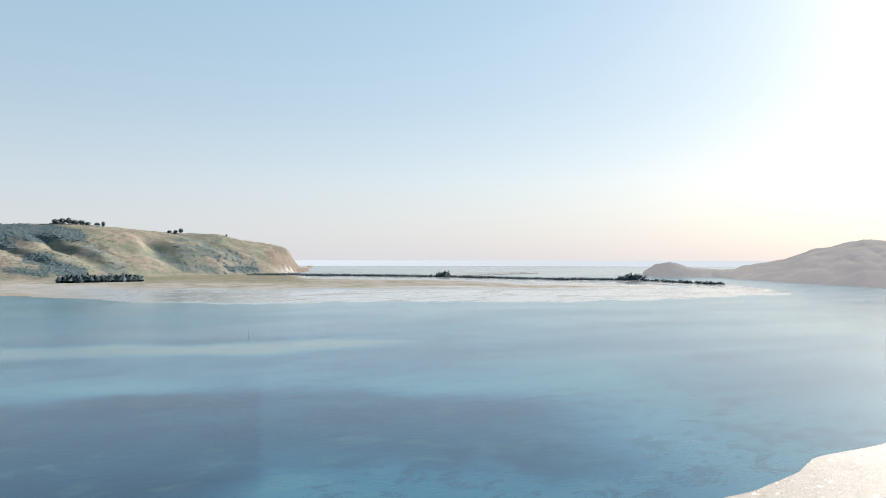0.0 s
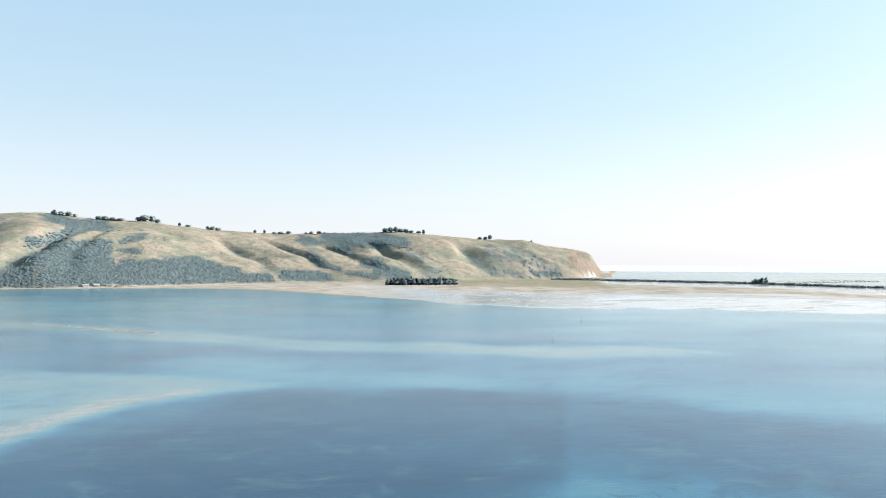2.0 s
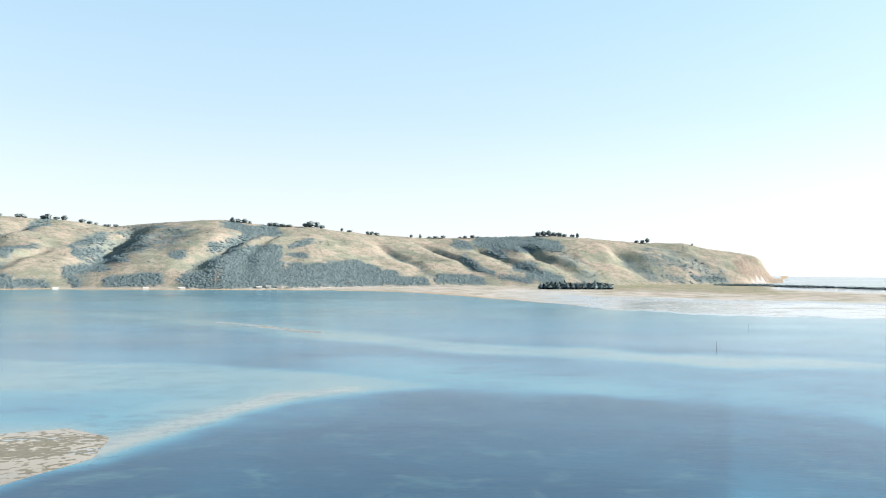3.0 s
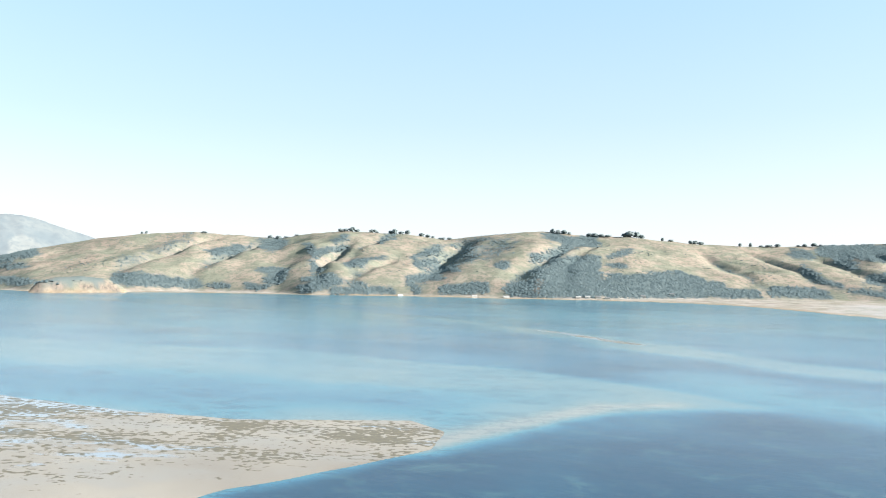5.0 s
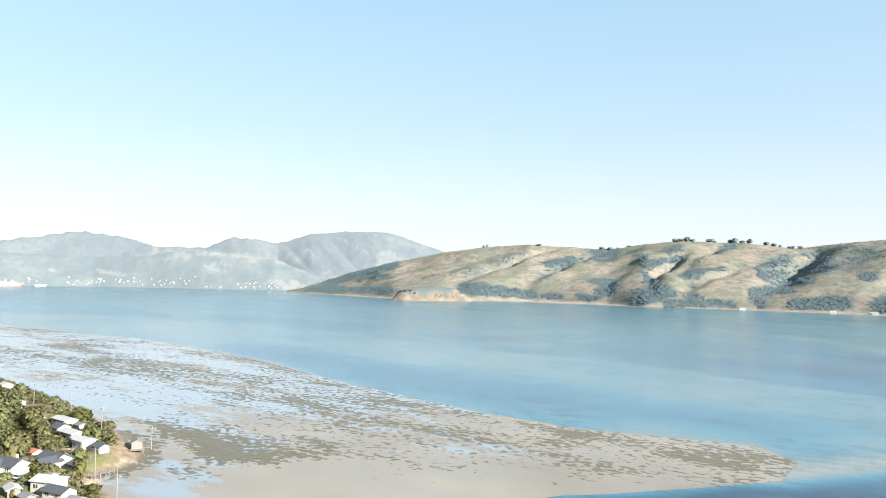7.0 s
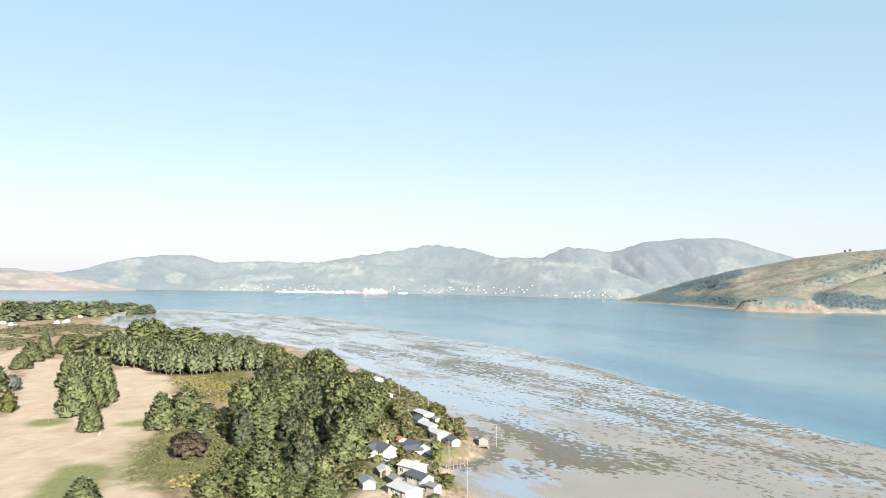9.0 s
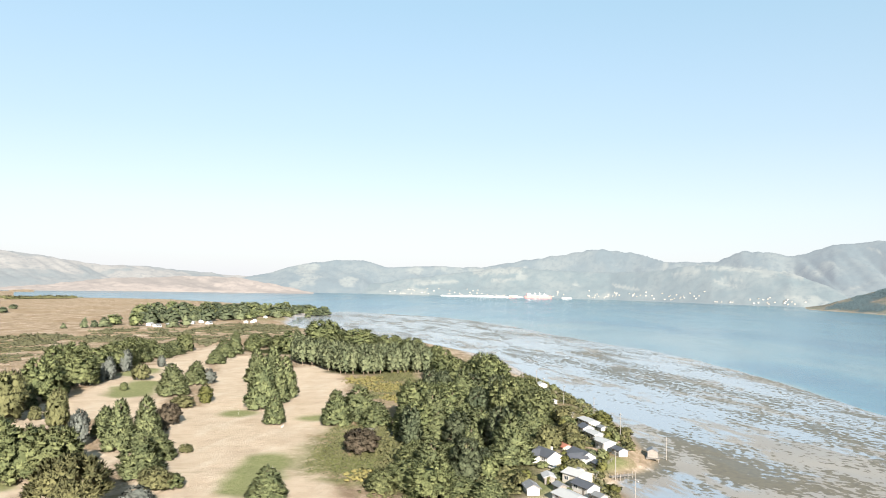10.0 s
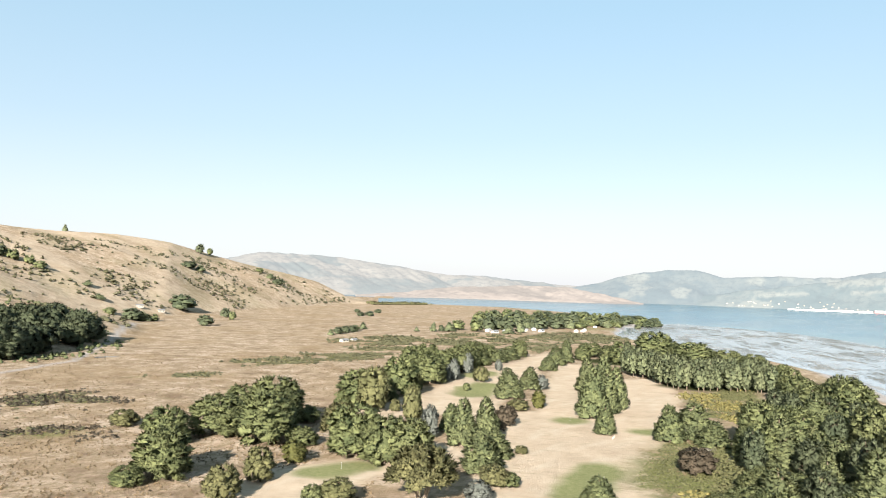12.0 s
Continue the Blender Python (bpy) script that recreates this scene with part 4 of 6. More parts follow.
def leafy_crown(kind, rng, n, boughs=0):
    """A crown one metre high: lumpy boughs closed by foliage, bristling with n sprays. Gives verts, faces, shades, normals."""
    low, prof, many, big, flat, spray = CROWNS[kind]
    if boughs:
        big, many = big * math.sqrt(many / boughs) * 0.95, boughs
    u = (np.arange(many) + rng.uniform(0.1, 0.9, many)) / many
    z = low + (0.96 - low) * u ** (1.15 if kind in ("pine", "stand", "cone") else 0.9)
    a = np.arange(many) * 2.4 + rng.uniform(-0.5, 0.5, many)
    s = big * rng.uniform(0.72, 1.28, many) * np.clip(prof(z) / prof(low + 0.3 * (1 - low)), 0.42, 1.1)
    r = np.maximum(prof(z) * rng.uniform(0.84, 1.10, many) - s * 0.8, 0)
    centre = np.stack([r * np.cos(a), r * np.sin(a), np.clip(z + 0.08 * r, s * flat * 0.8, 0.985 - s * flat * 0.6)], -1)
    long = s[:, None] * np.stack([1 + 0 * s, 1 + 0 * s, flat + 0 * s], -1)
    shape = np.clip(1 + rng.normal(0, 0.19, (many, len(BALL_V), 1)), 0.6, 1.35)
    body = centre[:, None] + BALL_V[None] * shape * long[:, None] * 0.92
    out = unit(centre - (0, 0, 0.30)) if kind in ("cypress", "round", "gum") else unit(centre * (1, 1, 0) + (0, 0, 0.10))
    body_n = unit(BALL_V[None] * 0.40 + out[:, None] * 0.85 + (0, 0, 0.12) + rng.normal(0, 0.32, body.shape))
    shade = rng.uniform(0, 1, many)
    j = rng.choice(many, n, p=s ** 2 / (s ** 2).sum())
    d = unit(rng.normal(size=(n, 3)) + out[j] * 0.6 + (0, 0, 0.45))
    foot = centre[j] + d * long[j] * 0.86
    way = unit(d * 0.75 + out[j] * 0.35 + rng.normal(0, 0.30, (n, 3)) + (0, 0, {"pine": 0.55, "cone": 0.9, "stand": 0.6, "cypress": 0.15}.get(kind, 0.2)))
    side = unit(np.cross(way, rng.normal(size=(n, 3))))
    size = spray * rng.uniform(0.7, 1.6, (n, 1))
    blades = np.stack([foot + side * size * 0.20, foot - side * size * 0.20, foot + way * size], 1)
    blade_n = unit(d * 0.5 + out[j] * 0.80 + (0, 0, 0.15) + rng.normal(0, 0.34, (n, 3)))
    v = np.concatenate([body.reshape(-1, 3), blades.reshape(-1, 3)])
    own = np.concatenate([body_n.reshape(-1, 3), np.repeat(blade_n, 3, 0)])
    f = np.concatenate([(BALL_F[None] + len(BALL_V) * np.arange(many)[:, None, None]).reshape(-1, 3), np.arange(3 * n).reshape(-1, 3) + body.size // 3])
    tone = np.concatenate([np.repeat(shade * 0.7 + 0.05, len(BALL_V)), np.repeat(np.clip(shade[j] * 0.7 + rng.uniform(-0.1, 0.35, n), 0, 1), 3)])
    return v, f, tone, own, centre


def crown_mass(kind, seed, shrink=0.84):
    """The closed inner mass of a crown, one metre high: a lumpy body of revolution."""
    rng = np.random.default_rng(seed + 500)
    low, prof = {"pine": (0.07, lambda z: 0.27 * (1.02 - z) ** 0.55), "cypress": (0.10, lambda z: 0.46 * np.sqrt(np.clip(1 - ((z - 0.36) / 0.62) ** 2, 0, 1))),
                 "round": (0.08, lambda z: 0.48 * np.sqrt(np.clip(1 - ((z - 0.44) / 0.48) ** 2, 0, 1))), "cone": (0.02, lambda z: 0.24 * np.sin(np.pi * np.clip(z * 0.86 + 0.14, 0, 1)) ** 0.7),
                 "gum": (0.42, lambda z: 0.50 * np.sqrt(np.clip(1 - ((z - 0.40) / 0.52) ** 2, 0, 1))), "stand": (0.14, lambda z: 0.17 * np.sin(np.pi * np.clip(z, 0, 1)) ** 0.7)}[kind]
    zs, sides = np.linspace(low, 0.80 if kind == "cone" else 0.72, 9), 14
    a = np.arange(sides) / sides * 2 * np.pi
    v = []
    for i, z in enumerate(zs):
        lump = 0.84 + 0.30 * rng.uniform(-0.5, 0.5, sides) + 0.12 * np.sin(a * 4 + i * 1.3)
        r = prof(z) * shrink * lump * (0.55 if i in (0, 8) else 1)
        v.append(np.stack([r * np.cos(a), r * np.sin(a), np.full(sides, z) + rng.uniform(-0.02, 0.02, sides)], -1))
    v = np.concatenate(v + [np.array([[0, 0, low], [0, 0, zs[-1] + 0.04]])])
    f = []
    for i in range(8):
        for j in range(sides):
            p, q = i * sides + j, i * sides + (j + 1) % sides
            f += [(p, q, q + sides), (p, q + sides, p + sides)]
    f += [(9 * sides, (j + 1) % sides, j) for j in range(sides)] + [(9 * sides + 1, 8 * sides + j, 8 * sides + (j + 1) % sides) for j in range(sides)]
    return v, np.array(f)


def tree_kind(name, kind, leaf, bark, seed, n, tall=15.0, broad=0.6, boughs=0):
    """One tree with trunk and crown; broad: its width over its height."""
    rng = np.random.default_rng(seed)
    v, f, shade, own, pts = leafy_crown(kind, rng, n, boughs)
    wide = {"pine": 0.60, "cypress": 1.0, "round": 1.0, "cone": 0.5, "gum": 1.08, "stand": 0.40}[kind]
    bend = rng.normal(0, 0.03, 2)
    if kind != "gum":
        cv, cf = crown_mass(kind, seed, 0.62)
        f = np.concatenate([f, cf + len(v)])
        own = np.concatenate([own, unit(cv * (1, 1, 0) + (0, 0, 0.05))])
        # inner mass takes a dark leaf tone, shade inside the crown put into colour
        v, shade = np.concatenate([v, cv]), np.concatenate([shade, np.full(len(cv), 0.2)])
    for p in (v, pts):
        p[:, :2] = p[:, :2] * broad / wide + bend * p[:, 2:3] ** 2
    v *= tall
    v[:, 2] = np.maximum(v[:, 2], 0.01 * tall)
    f = facing(v, f, own)
    base = new(name)
    bm = bmesh.new()
    if kind == "gum":
        for i in range(6):
            a = i * 1.05 + rng.uniform(-0.3, 0.3)
            p = Vector((0.13 * math.cos(a), 0.13 * math.sin(a), 0.30)) * tall
            q = Vector((0.36 * broad * math.cos(a), 0.36 * broad * math.sin(a), 0.72)) * tall
            rod(bm, (0.15 * math.cos(a), 0.15 * math.sin(a), -0.4), p, 0.020 * tall, 0.014 * tall, 6)
            rod(bm, p, q, 0.013 * tall, 0.005 * tall, 5)
    else:
        top = Vector((bend[0] * 0.7, bend[1] * 0.7, 0.85)) * tall
        mid = Vector((bend[0] * 0.1, bend[1] * 0.1, 0.40)) * tall
        thick = 0.024 if kind in ("pine", "cypress") else 0.016
        rod(bm, (0, 0, -0.5), mid, thick * tall, thick * 0.7 * tall, 7)
        rod(bm, mid, top, thick * 0.7 * tall, thick * 0.2 * tall, 6)
        for i in range(9):
            k = int(rng.integers(len(pts)))
            e = Vector(pts[k]) * tall * 0.97
            s = mid * min(1.0, max(0.3, (e.z * 0.62) / mid.z)) if e.z < mid.z * 1.6 else mid.lerp(top, min(0.85, (e.z * 0.68 - mid.z * 0.5) / top.z))
            rod(bm, s, e, thick * 0.32 * tall, thick * 0.1 * tall, 4)
    part("trunk", bm, bark, base)
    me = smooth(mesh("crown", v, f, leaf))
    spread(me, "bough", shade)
    me.normals_split_custom_set_from_vertices(own)
    hang("crown", me, base)
    base["tall"], base["broad"] = tall, broad
    return base


def plant(kinds, x, y, tall, wide, rng, label, category, group, z=None):
    src = kinds[int(rng.integers(len(kinds)))]
    z = height(x, y) if z is None else z
    k = tall / src["tall"]
    w = wide / (src["broad"] * src["tall"])
    m = Matrix.Translation((x, y, z - 0.15)) @ Matrix.Rotation(rng.uniform(0, 6.28), 4, "Z") @ Matrix.Diagonal((w * rng.uniform(0.92, 1.08), w * rng.uniform(0.92, 1.08), k, 1))
    fresh = "used" not in src
    ob = src if fresh else copy_thing(src, m)
    src["used"] = 1
    if fresh:
        ob.matrix_basis = m
    return tagged(ob, label, category, group)


R = np.random.default_rng(7)
CYPRESS = [tree_kind("cypress_tree", "cypress", M_MACRO, M_BARK, 10 + i, 4200, 16, 0.95) for i in range(4)]
PINE = [tree_kind("pine_tree", "pine", M_PINE, M_BARK, 20 + i, 3800, 18, 0.70) for i in range(4)]
STAND = [tree_kind("plantation_pine", "stand", M_STAND, M_BARK, 30 + i, 900, 18, 0.40, 32) for i in range(3)]
BUSHY = [tree_kind("bushy_tree", "round", m, M_BARK, 40 + i, 2000, 9, 1.05) for i, m in enumerate((M_OLIVE, M_MACRO, M_OLIVE))]
BROWNISH = [tree_kind("brown_bush", "round", M_BROWN, M_BARK, 50, 2600, 8, 1.2)]
GREY = [tree_kind("grey_cypress", "cone", M_GREY, M_BARK, 60 + i, 2600, 11, 0.48) for i in range(2)]
GOLD = [tree_kind("golden_conifer", "cone", M_YELLOW, M_BARK, 70, 1600, 9, 0.62, 50)]
GUM = [tree_kind("gum_tree", "gum", M_GUM, M_PALE_BARK, 80 + i, 5000, 15, 1.05) for i in range(2)]
FARTREE = [tree_kind("hilltop_tree", "round", M_RIDGE, M_BARK, 90 + i, 200, 12, 1.0, 16) for i in range(3)]
VILLAGE = [tree_kind("village_tree", k, (M_DARK, M_MACRO, M_STAND)[i], M_BARK, 95 + i, 300, 18, 0.9, 20) for i, k in enumerate(("round", "round", "pine"))]
FOOTHILL = [tree_kind("foothill_tree", k, M_DARK, M_BARK, 110 + i, 3000 if i == 0 else 1200, 16, 0.9, 70 if i == 0 else 40) for i, k in enumerate(("cypress", "round"))]

SHRUB = [tree_kind("garden_shrub", "round", m, M_BARK, 130 + i, 420, 4, 1.1, 22) for i, m in enumerate((M_OLIVE, M_STAND, M_YELLOW, M_MACRO))]

# golf links: x, y, height, width
for x, y, h, w in [(-31, -216, 5.6, 7), (-41, -221, 14.5, 14), (-50, -265, 13, 13), (-51, -280, 17.5, 12), (-70, -273, 18, 16), (-82, -254, 19, 16), (-92, -246, 18, 17),
                   (-93, -280, 19.5, 18), (-108, -287, 19, 18), (-86, -295, 16, 14), (-137, -316, 14, 13), (-147, -318, 14, 12), (-103, -224, 14, 11), (-107, -212, 16.5, 12),
                   (-113, -208, 16, 12), (-121, -213, 14, 9)]:
    plant(CYPRESS, x, y, h, w * 1.2, R, "broad dark green cypress tree on dry links grass", "tree", "cypresses on the links")
for x, y, h, w in [(-153, -246, 11.5, 8), (-145, -225, 17, 10), (-153, -222, 18.5, 10.5), (-130, -191, 13, 12), (-146, -206, 13, 9), (-228, -311, 15.6, 13), (-258, -333, 15, 9.5),
                   (-232, -252, 25, 14), (-211, -222, 20, 11), (-259, -265, 22, 11.5), (-287, -317, 20.5, 12), (-289, -306, 23, 14), (-226, -202, 15, 11.5), (-240, -202, 19.5, 14),
                   (-234, -188, 11, 9.5), (-331, -406, 15.7, 15), (-384, -449, 19, 12), (-362, -435, 19, 13), (-137, -146, 9, 9.5), (-246, -258, 23, 12)]:
    plant(PINE, x, y, h, w * 1.15, R, "dark green pine tree standing beside a fairway", "tree", "pines on the links")
for x, y, h, w in [(-51, -194, 9.3, 10), (-65, -207, 9.5, 8.5), (-155, -298, 5.5, 5.2), (-147, -305, 19, 15), (-123, -174, 6.6, 8.4), (-210, -279, 7.6, 10.8), (-77, -179, 6.4, 9), (-71, -181, 5, 6),
                   (-157, -206, 2.7, 4.9), (-223, -344, 8, 6.4), (-42, -304, 6.1, 10.7), (-250, -370, 12.8, 10.4), (-127, -173, 7.6, 11.9), (-150, -273, 14.7, 8.5)]:
    plant(BUSHY, x, y, h, w, R, "rounded olive green bushy tree on the links", "tree", "bushy trees on the links")
for x, y, h, w in [(-182, -250, 8.5, 8.6), (-193, -161, 7.9, 12.2), (-172, -241, 4, 6), (-212, -178, 3, 5)]:
    plant(BROWNISH, x, y, h, w, R, "rounded purple-brown bush beside the fairway", "bush", "brown bushes")
for x, y, h, w in [(-140, -240, 12.7, 6.5), (-219, -368, 10.4, 4.6), (-229, -375, 9, 4.4), (-239, -383, 11.6, 5.6), (-266, -410, 11.9, 6.4), (-297, -418, 8, 5), (-265, -331, 11.7, 8.5), (-111, -164, 8, 7)]:
    plant(GREY, x, y, h, w, R, "pale blue-grey conical cypress on the links", "tree", "grey conifers")
for x, y, h, w in [(-224, -281, 9.7, 6.2), (-81, -223, 6.8, 6.7)]:
    plant(GOLD, x, y, h, w, R, "golden green upright conifer beside the fairway", "tree", "golden conifers")
plant(GUM[:1], -96, -168, 15.3, 17.5, R, "spreading gum tree with many pale trunks", "tree", "gum trees")
plant(GUM[1:], -103, -239, 15.4, 12.5, R, "umbrella-crowned gum tree with a bare trunk", "tree", "gum trees")
# tree belt behind the links
for x, y, h, w in [(-179, -338, 16.4, 12), (-196, -354, 16, 14), (-215, -371, 14, 13), (-242, -400, 13.4, 13), (-264, -418, 14, 13), (-288, -439, 14.7, 14), (-306, -449, 15, 15), (-328, -463, 15, 14.5),
                   (-354, -483, 15.4, 15), (-374, -497, 15.5, 12.5), (-164, -325, 17, 11.3), (-236, -426, 14.7, 15), (-206, -400, 11, 14), (-340, -474, 14, 13), (-252, -412, 13, 12), (-276, -430, 14, 13)]:
    plant(CYPRESS + PINE[:1], x, y, h, w, R, "dense dark tree in the belt behind the links", "tree", "tree belt behind the links")
for i in range(30):
    t = R.uniform(0, 1)
    x, y = -165 - 205 * t + R.normal(0, 9), -335 - 165 * t - R.uniform(4, 26)
    plant(CYPRESS + PINE[:2], x, y, R.uniform(10, 15), R.uniform(10, 14), R, "dense dark tree in the belt behind the links", "tree", "tree belt behind the links")
for i in range(64):
    t, s = R.uniform(0, 1), abs(R.normal(0, 1))
    x, y = 2 - 72 * t + 26 * s, -552 - 135 * t - 12 * s
    plant(FOOTHILL[1:], x, y, R.uniform(12, 21), R.uniform(13, 21), R, "dark broad tree at the foot of the spur", "tree", "foothill trees")
for x, y, h, w in [(-433, -451, 16, 18), (-428, -431, 19, 18), (-461, -445, 18.8, 19), (-475, -442, 19.8, 21), (-488, -438, 18, 20), (-471, -400, 15.5, 19), (-486, -396, 13, 19), (-482, -377, 12, 18),
                   (-488, -357, 11, 14), (-473, -321, 13, 10.6), (-470, -312, 12, 10), (-443, -487, 10, 15), (-408, -457, 11.4, 12), (-455, -415, 16, 15), (-500, -415, 13, 14)]:
    plant(CYPRESS, x, y, h, w, R, "rounded dark cypress near the bay", "tree", "cypresses by the bay")
# plantation: four ranks behind the second fairway
edge = [(-378, -378), (-365, -345), (-352, -318), (-354, -305), (-366, -298), (-383, -285), (-390, -272)]
for i in range(22):
    t = i / 21 * (len(edge) - 1)
    j = min(int(t), len(edge) - 2)
    ex, ey = edge[j][0] + (edge[j + 1][0] - edge[j][0]) * (t - j), edge[j][1] + (edge[j + 1][1] - edge[j][1]) * (t - j)
    for k in range(5):
        px, py = ex - k * 8.5 + R.normal(0, 1.2), ey - k * 8.0 + R.normal(0, 1.2)
        plant(STAND, px, py, 17.5 * R.uniform(0.85, 1.12), 7.2 * R.uniform(0.85, 1.2), R, "tall slender plantation pine with a bare stem", "tree", "plantation pines")
# the big grove above the houses
GROVE = [(-251, -186), (-214, -160), (-192, -136), (-160, -128), (-172, -98), (-203, -106), (-238, -120), (-258, -122), (-338, -172), (-415, -226), (-419, -272), (-345, -240)]
# its canopy slopes down towards the houses: bearing and slope to the treetops
GROVE_AZ, GROVE_TOP = [112.5, 113.4, 115.0, 116.2, 117.0, 118.7, 120.8, 124.0, 127.6, 140.0], [-12.0, -10.8, -10.0, -8.6, -7.6, -6.6, -5.6, -4.9, -4.3, -3.0]
spots, tries = [], 0
while len(spots) < 92 and tries < 6000:
    tries += 1
    gx, gy = R.uniform(-425, -155), R.uniform(-285, -90)
    if inside(np.array([gx]), np.array([gy]), GROVE)[0] > 1.5 and all((gx - a) ** 2 + (gy - b) ** 2 > 7.8 ** 2 for a, b in spots):
        spots.append((gx, gy))
for gx, gy in spots:
    far = np.hypot(gx, gy)
    tall = R.uniform(10.5, 20) * (0.55 if far < 215 else 1) * (0.8 if far > 400 else 1)
    tall = min(tall, EYE_Z - height(gx, gy) + far * np.tan(np.radians(np.interp(bearing_of(gx, gy), GROVE_AZ, GROVE_TOP))))
    if tall < 4:
        continue
    kinds = CYPRESS[:1] + PINE + FOOTHILL[:1] if R.uniform() < 0.85 else BUSHY[1:2]
    plant(kinds, gx, gy, tall, R.uniform(10, 14.5), R, "tall dark tree in the dense shoreside grove", "tree", "grove above the houses")
for i in range(22):
    x, y = R.uniform(-206, -158), R.uniform(-142, -100)
    if inside(np.array([x]), np.array([y]), GROVE)[0] > -3:
        plant(CYPRESS[:2] + FOOTHILL[:1], x, y, R.uniform(5, 9), R.uniform(6, 10), R, "young cypress at the edge of the grove", "tree", "grove above the houses")
# low trees between and around the houses
for x, y, h, w in [(-240, -112, 8, 7), (-262, -116, 9, 8), (-276, -122, 8, 7), (-292, -132, 7, 7), (-262, -100, 5, 5), (-246, -105, 5, 4.5), (-214, -93, 4.5, 6), (-283, -108, 5, 6), (-300, -118, 5, 7),
                   (-310, -145, 6, 6), (-330, -165, 7, 7), (-355, -178, 6, 8), (-212, -112, 4, 5), (-192, -100, 5, 5), (-196, -74, 3, 5), (-205, -77, 2.6, 4), (-318, -122, 3.5, 6), (-290, -104, 3.4, 6),
                   (-272, -98, 4, 6), (-340, -150, 4, 6), (-378, -192, 6, 7), (-235, -112, 9, 8), (-226, -114, 8, 7), (-250, -110, 7, 6), (-268, -118, 9, 8), (-286, -128, 8, 7)]:
    plant(BUSHY + GOLD, x, y, h, w, R, "garden tree between the shoreside houses", "tree", "garden trees")
YARDS = [(-222, -106), (-231, -98), (-205, -88), (-197, -82), (-184, -81), (-187, -94), (-253, -98), (-248, -91), (-270, -109), (-278, -116), (-293, -121), (-304, -137), (-326, -155), (-383, -187), (-240, -108)]
for i in range(150):
    t = R.uniform(0, 1)
    x, y = np.interp(t, [0, 0.35, 0.6, 1], [-185, -250, -300, -400]) + R.normal(0, 7), np.interp(t, [0, 0.35, 0.6, 1], [-88, -100, -126, -204]) + R.normal(0, 7)
    if min((x - a) ** 2 + (y - b) ** 2 for a, b in YARDS) > 34 and inside(np.array([x]), np.array([y]), SHORE)[0] > 3:
        plant(SHRUB, x, y, R.uniform(1.3, 4.2), R.uniform(2.2, 5.5), R, "garden shrub between the shoreside houses", "shrub", "garden shrubs")
# village on the point
for x, y, h, w in [(-524, -790, 20, 17), (-567, -822, 22, 19), (-595, -820, 21, 20), (-583, -775, 20, 18), (-670, -842, 20, 20), (-701, -842, 20, 20), (-767, -880, 18, 22), (-827, -905, 19, 23), (-865, -915, 18, 23),
                   (-903, -935, 17, 22), (-943, -960, 15, 21), (-985, -985, 13, 16), (-548, -752, 14, 17), (-463, -795, 15, 11), (-487, -795, 15, 17), (-519, -825, 17, 18), (-475, -795, 10, 7), (-440, -796, 8, 7)]:
    plant(VILLAGE, x, y, h * 0.85, w * 1.0, R, "full dark tree among the village houses", "tree", "village trees")
for i in range(175):
    b = R.uniform(132.8, 146.4)
    near = np.interp(b, [132.8, 134.5, 138, 143, 146.4], [1360, 1240, 1130, 1040, 1010])
    deep = np.interp(b, [132.8, 134.5, 138, 143, 146.4], [1480, 1500, 1490, 1400, 1240])
    x, y = place(b, R.uniform(near, deep))
    plant(VILLAGE, x, y, R.choice([0.6, 0.8, 1.0]) * R.uniform(15, 22.5) * np.interp(b, [133, 137, 146], [0.65, 0.95, 1.0]), R.uniform(14, 23), R, "full dark tree among the village houses", "tree", "village trees")
for x, y, h, w in [(-308, -750, 7.3, 8.8), (-323, -766, 8.2, 10), (-340, -783, 8.4, 10.5), (-355, -800, 8, 10), (-367, -819, 8.2, 11), (-387, -839, 9.8, 11.4), (-561, -1190, 9, 14), (-543, -1188, 7, 14),
                   (-212, -915, 13, 18.8), (-288, -1120, 14, 14), (-278, -1043, 13, 10), (-600, -1330, 7, 12), (-640, -1320, 8, 13)]:
    plant(VILLAGE, x, y, h, w, R, "dark shelter tree on the dry plain", "tree", "shelter trees on the plain")
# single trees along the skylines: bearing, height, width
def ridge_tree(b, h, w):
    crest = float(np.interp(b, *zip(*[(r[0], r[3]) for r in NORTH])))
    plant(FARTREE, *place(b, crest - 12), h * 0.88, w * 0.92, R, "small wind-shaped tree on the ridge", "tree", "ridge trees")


for b, h, w in [(51.4, 18, 18), (51.0, 14, 20), (50.5, 12, 20), (50.1, 10, 16), (48.6, 9, 20), (48.2, 11, 20), (47.7, 9, 20), (47.2, 9, 18), (46.0, 14, 14), (45.6, 22, 26), (45.1, 17, 22), (44.7, 11, 16), (43.2, 10, 9), (42.6, 8, 16),
                (41.2, 18, 16), (40.9, 19, 18), (40.5, 12, 14), (37.8, 13, 9), (37.1, 12, 9), (36.4, 9, 16), (35.9, 9, 18), (35.3, 9, 16)]:
    ridge_tree(b, h, w)
for b, h, w in [(34.0, 8, 12), (33.6, 8, 14), (33.0, 10, 16), (32.6, 8, 12), (27.9, 17, 18), (27.5, 16, 18), (27.1, 18, 18), (26.7, 17, 18), (26.3, 18, 18), (25.9, 17, 18), (25.3, 16, 18), (24.9, 15, 12), (20.5, 15, 15),
                (20.1, 18, 18), (19.7, 15, 15), (16.5, 11, 8), (61.6, 10, 18), (61.1, 9, 16), (60.7, 12, 12), (60.1, 10, 16)]:
    ridge_tree(b, h, w)
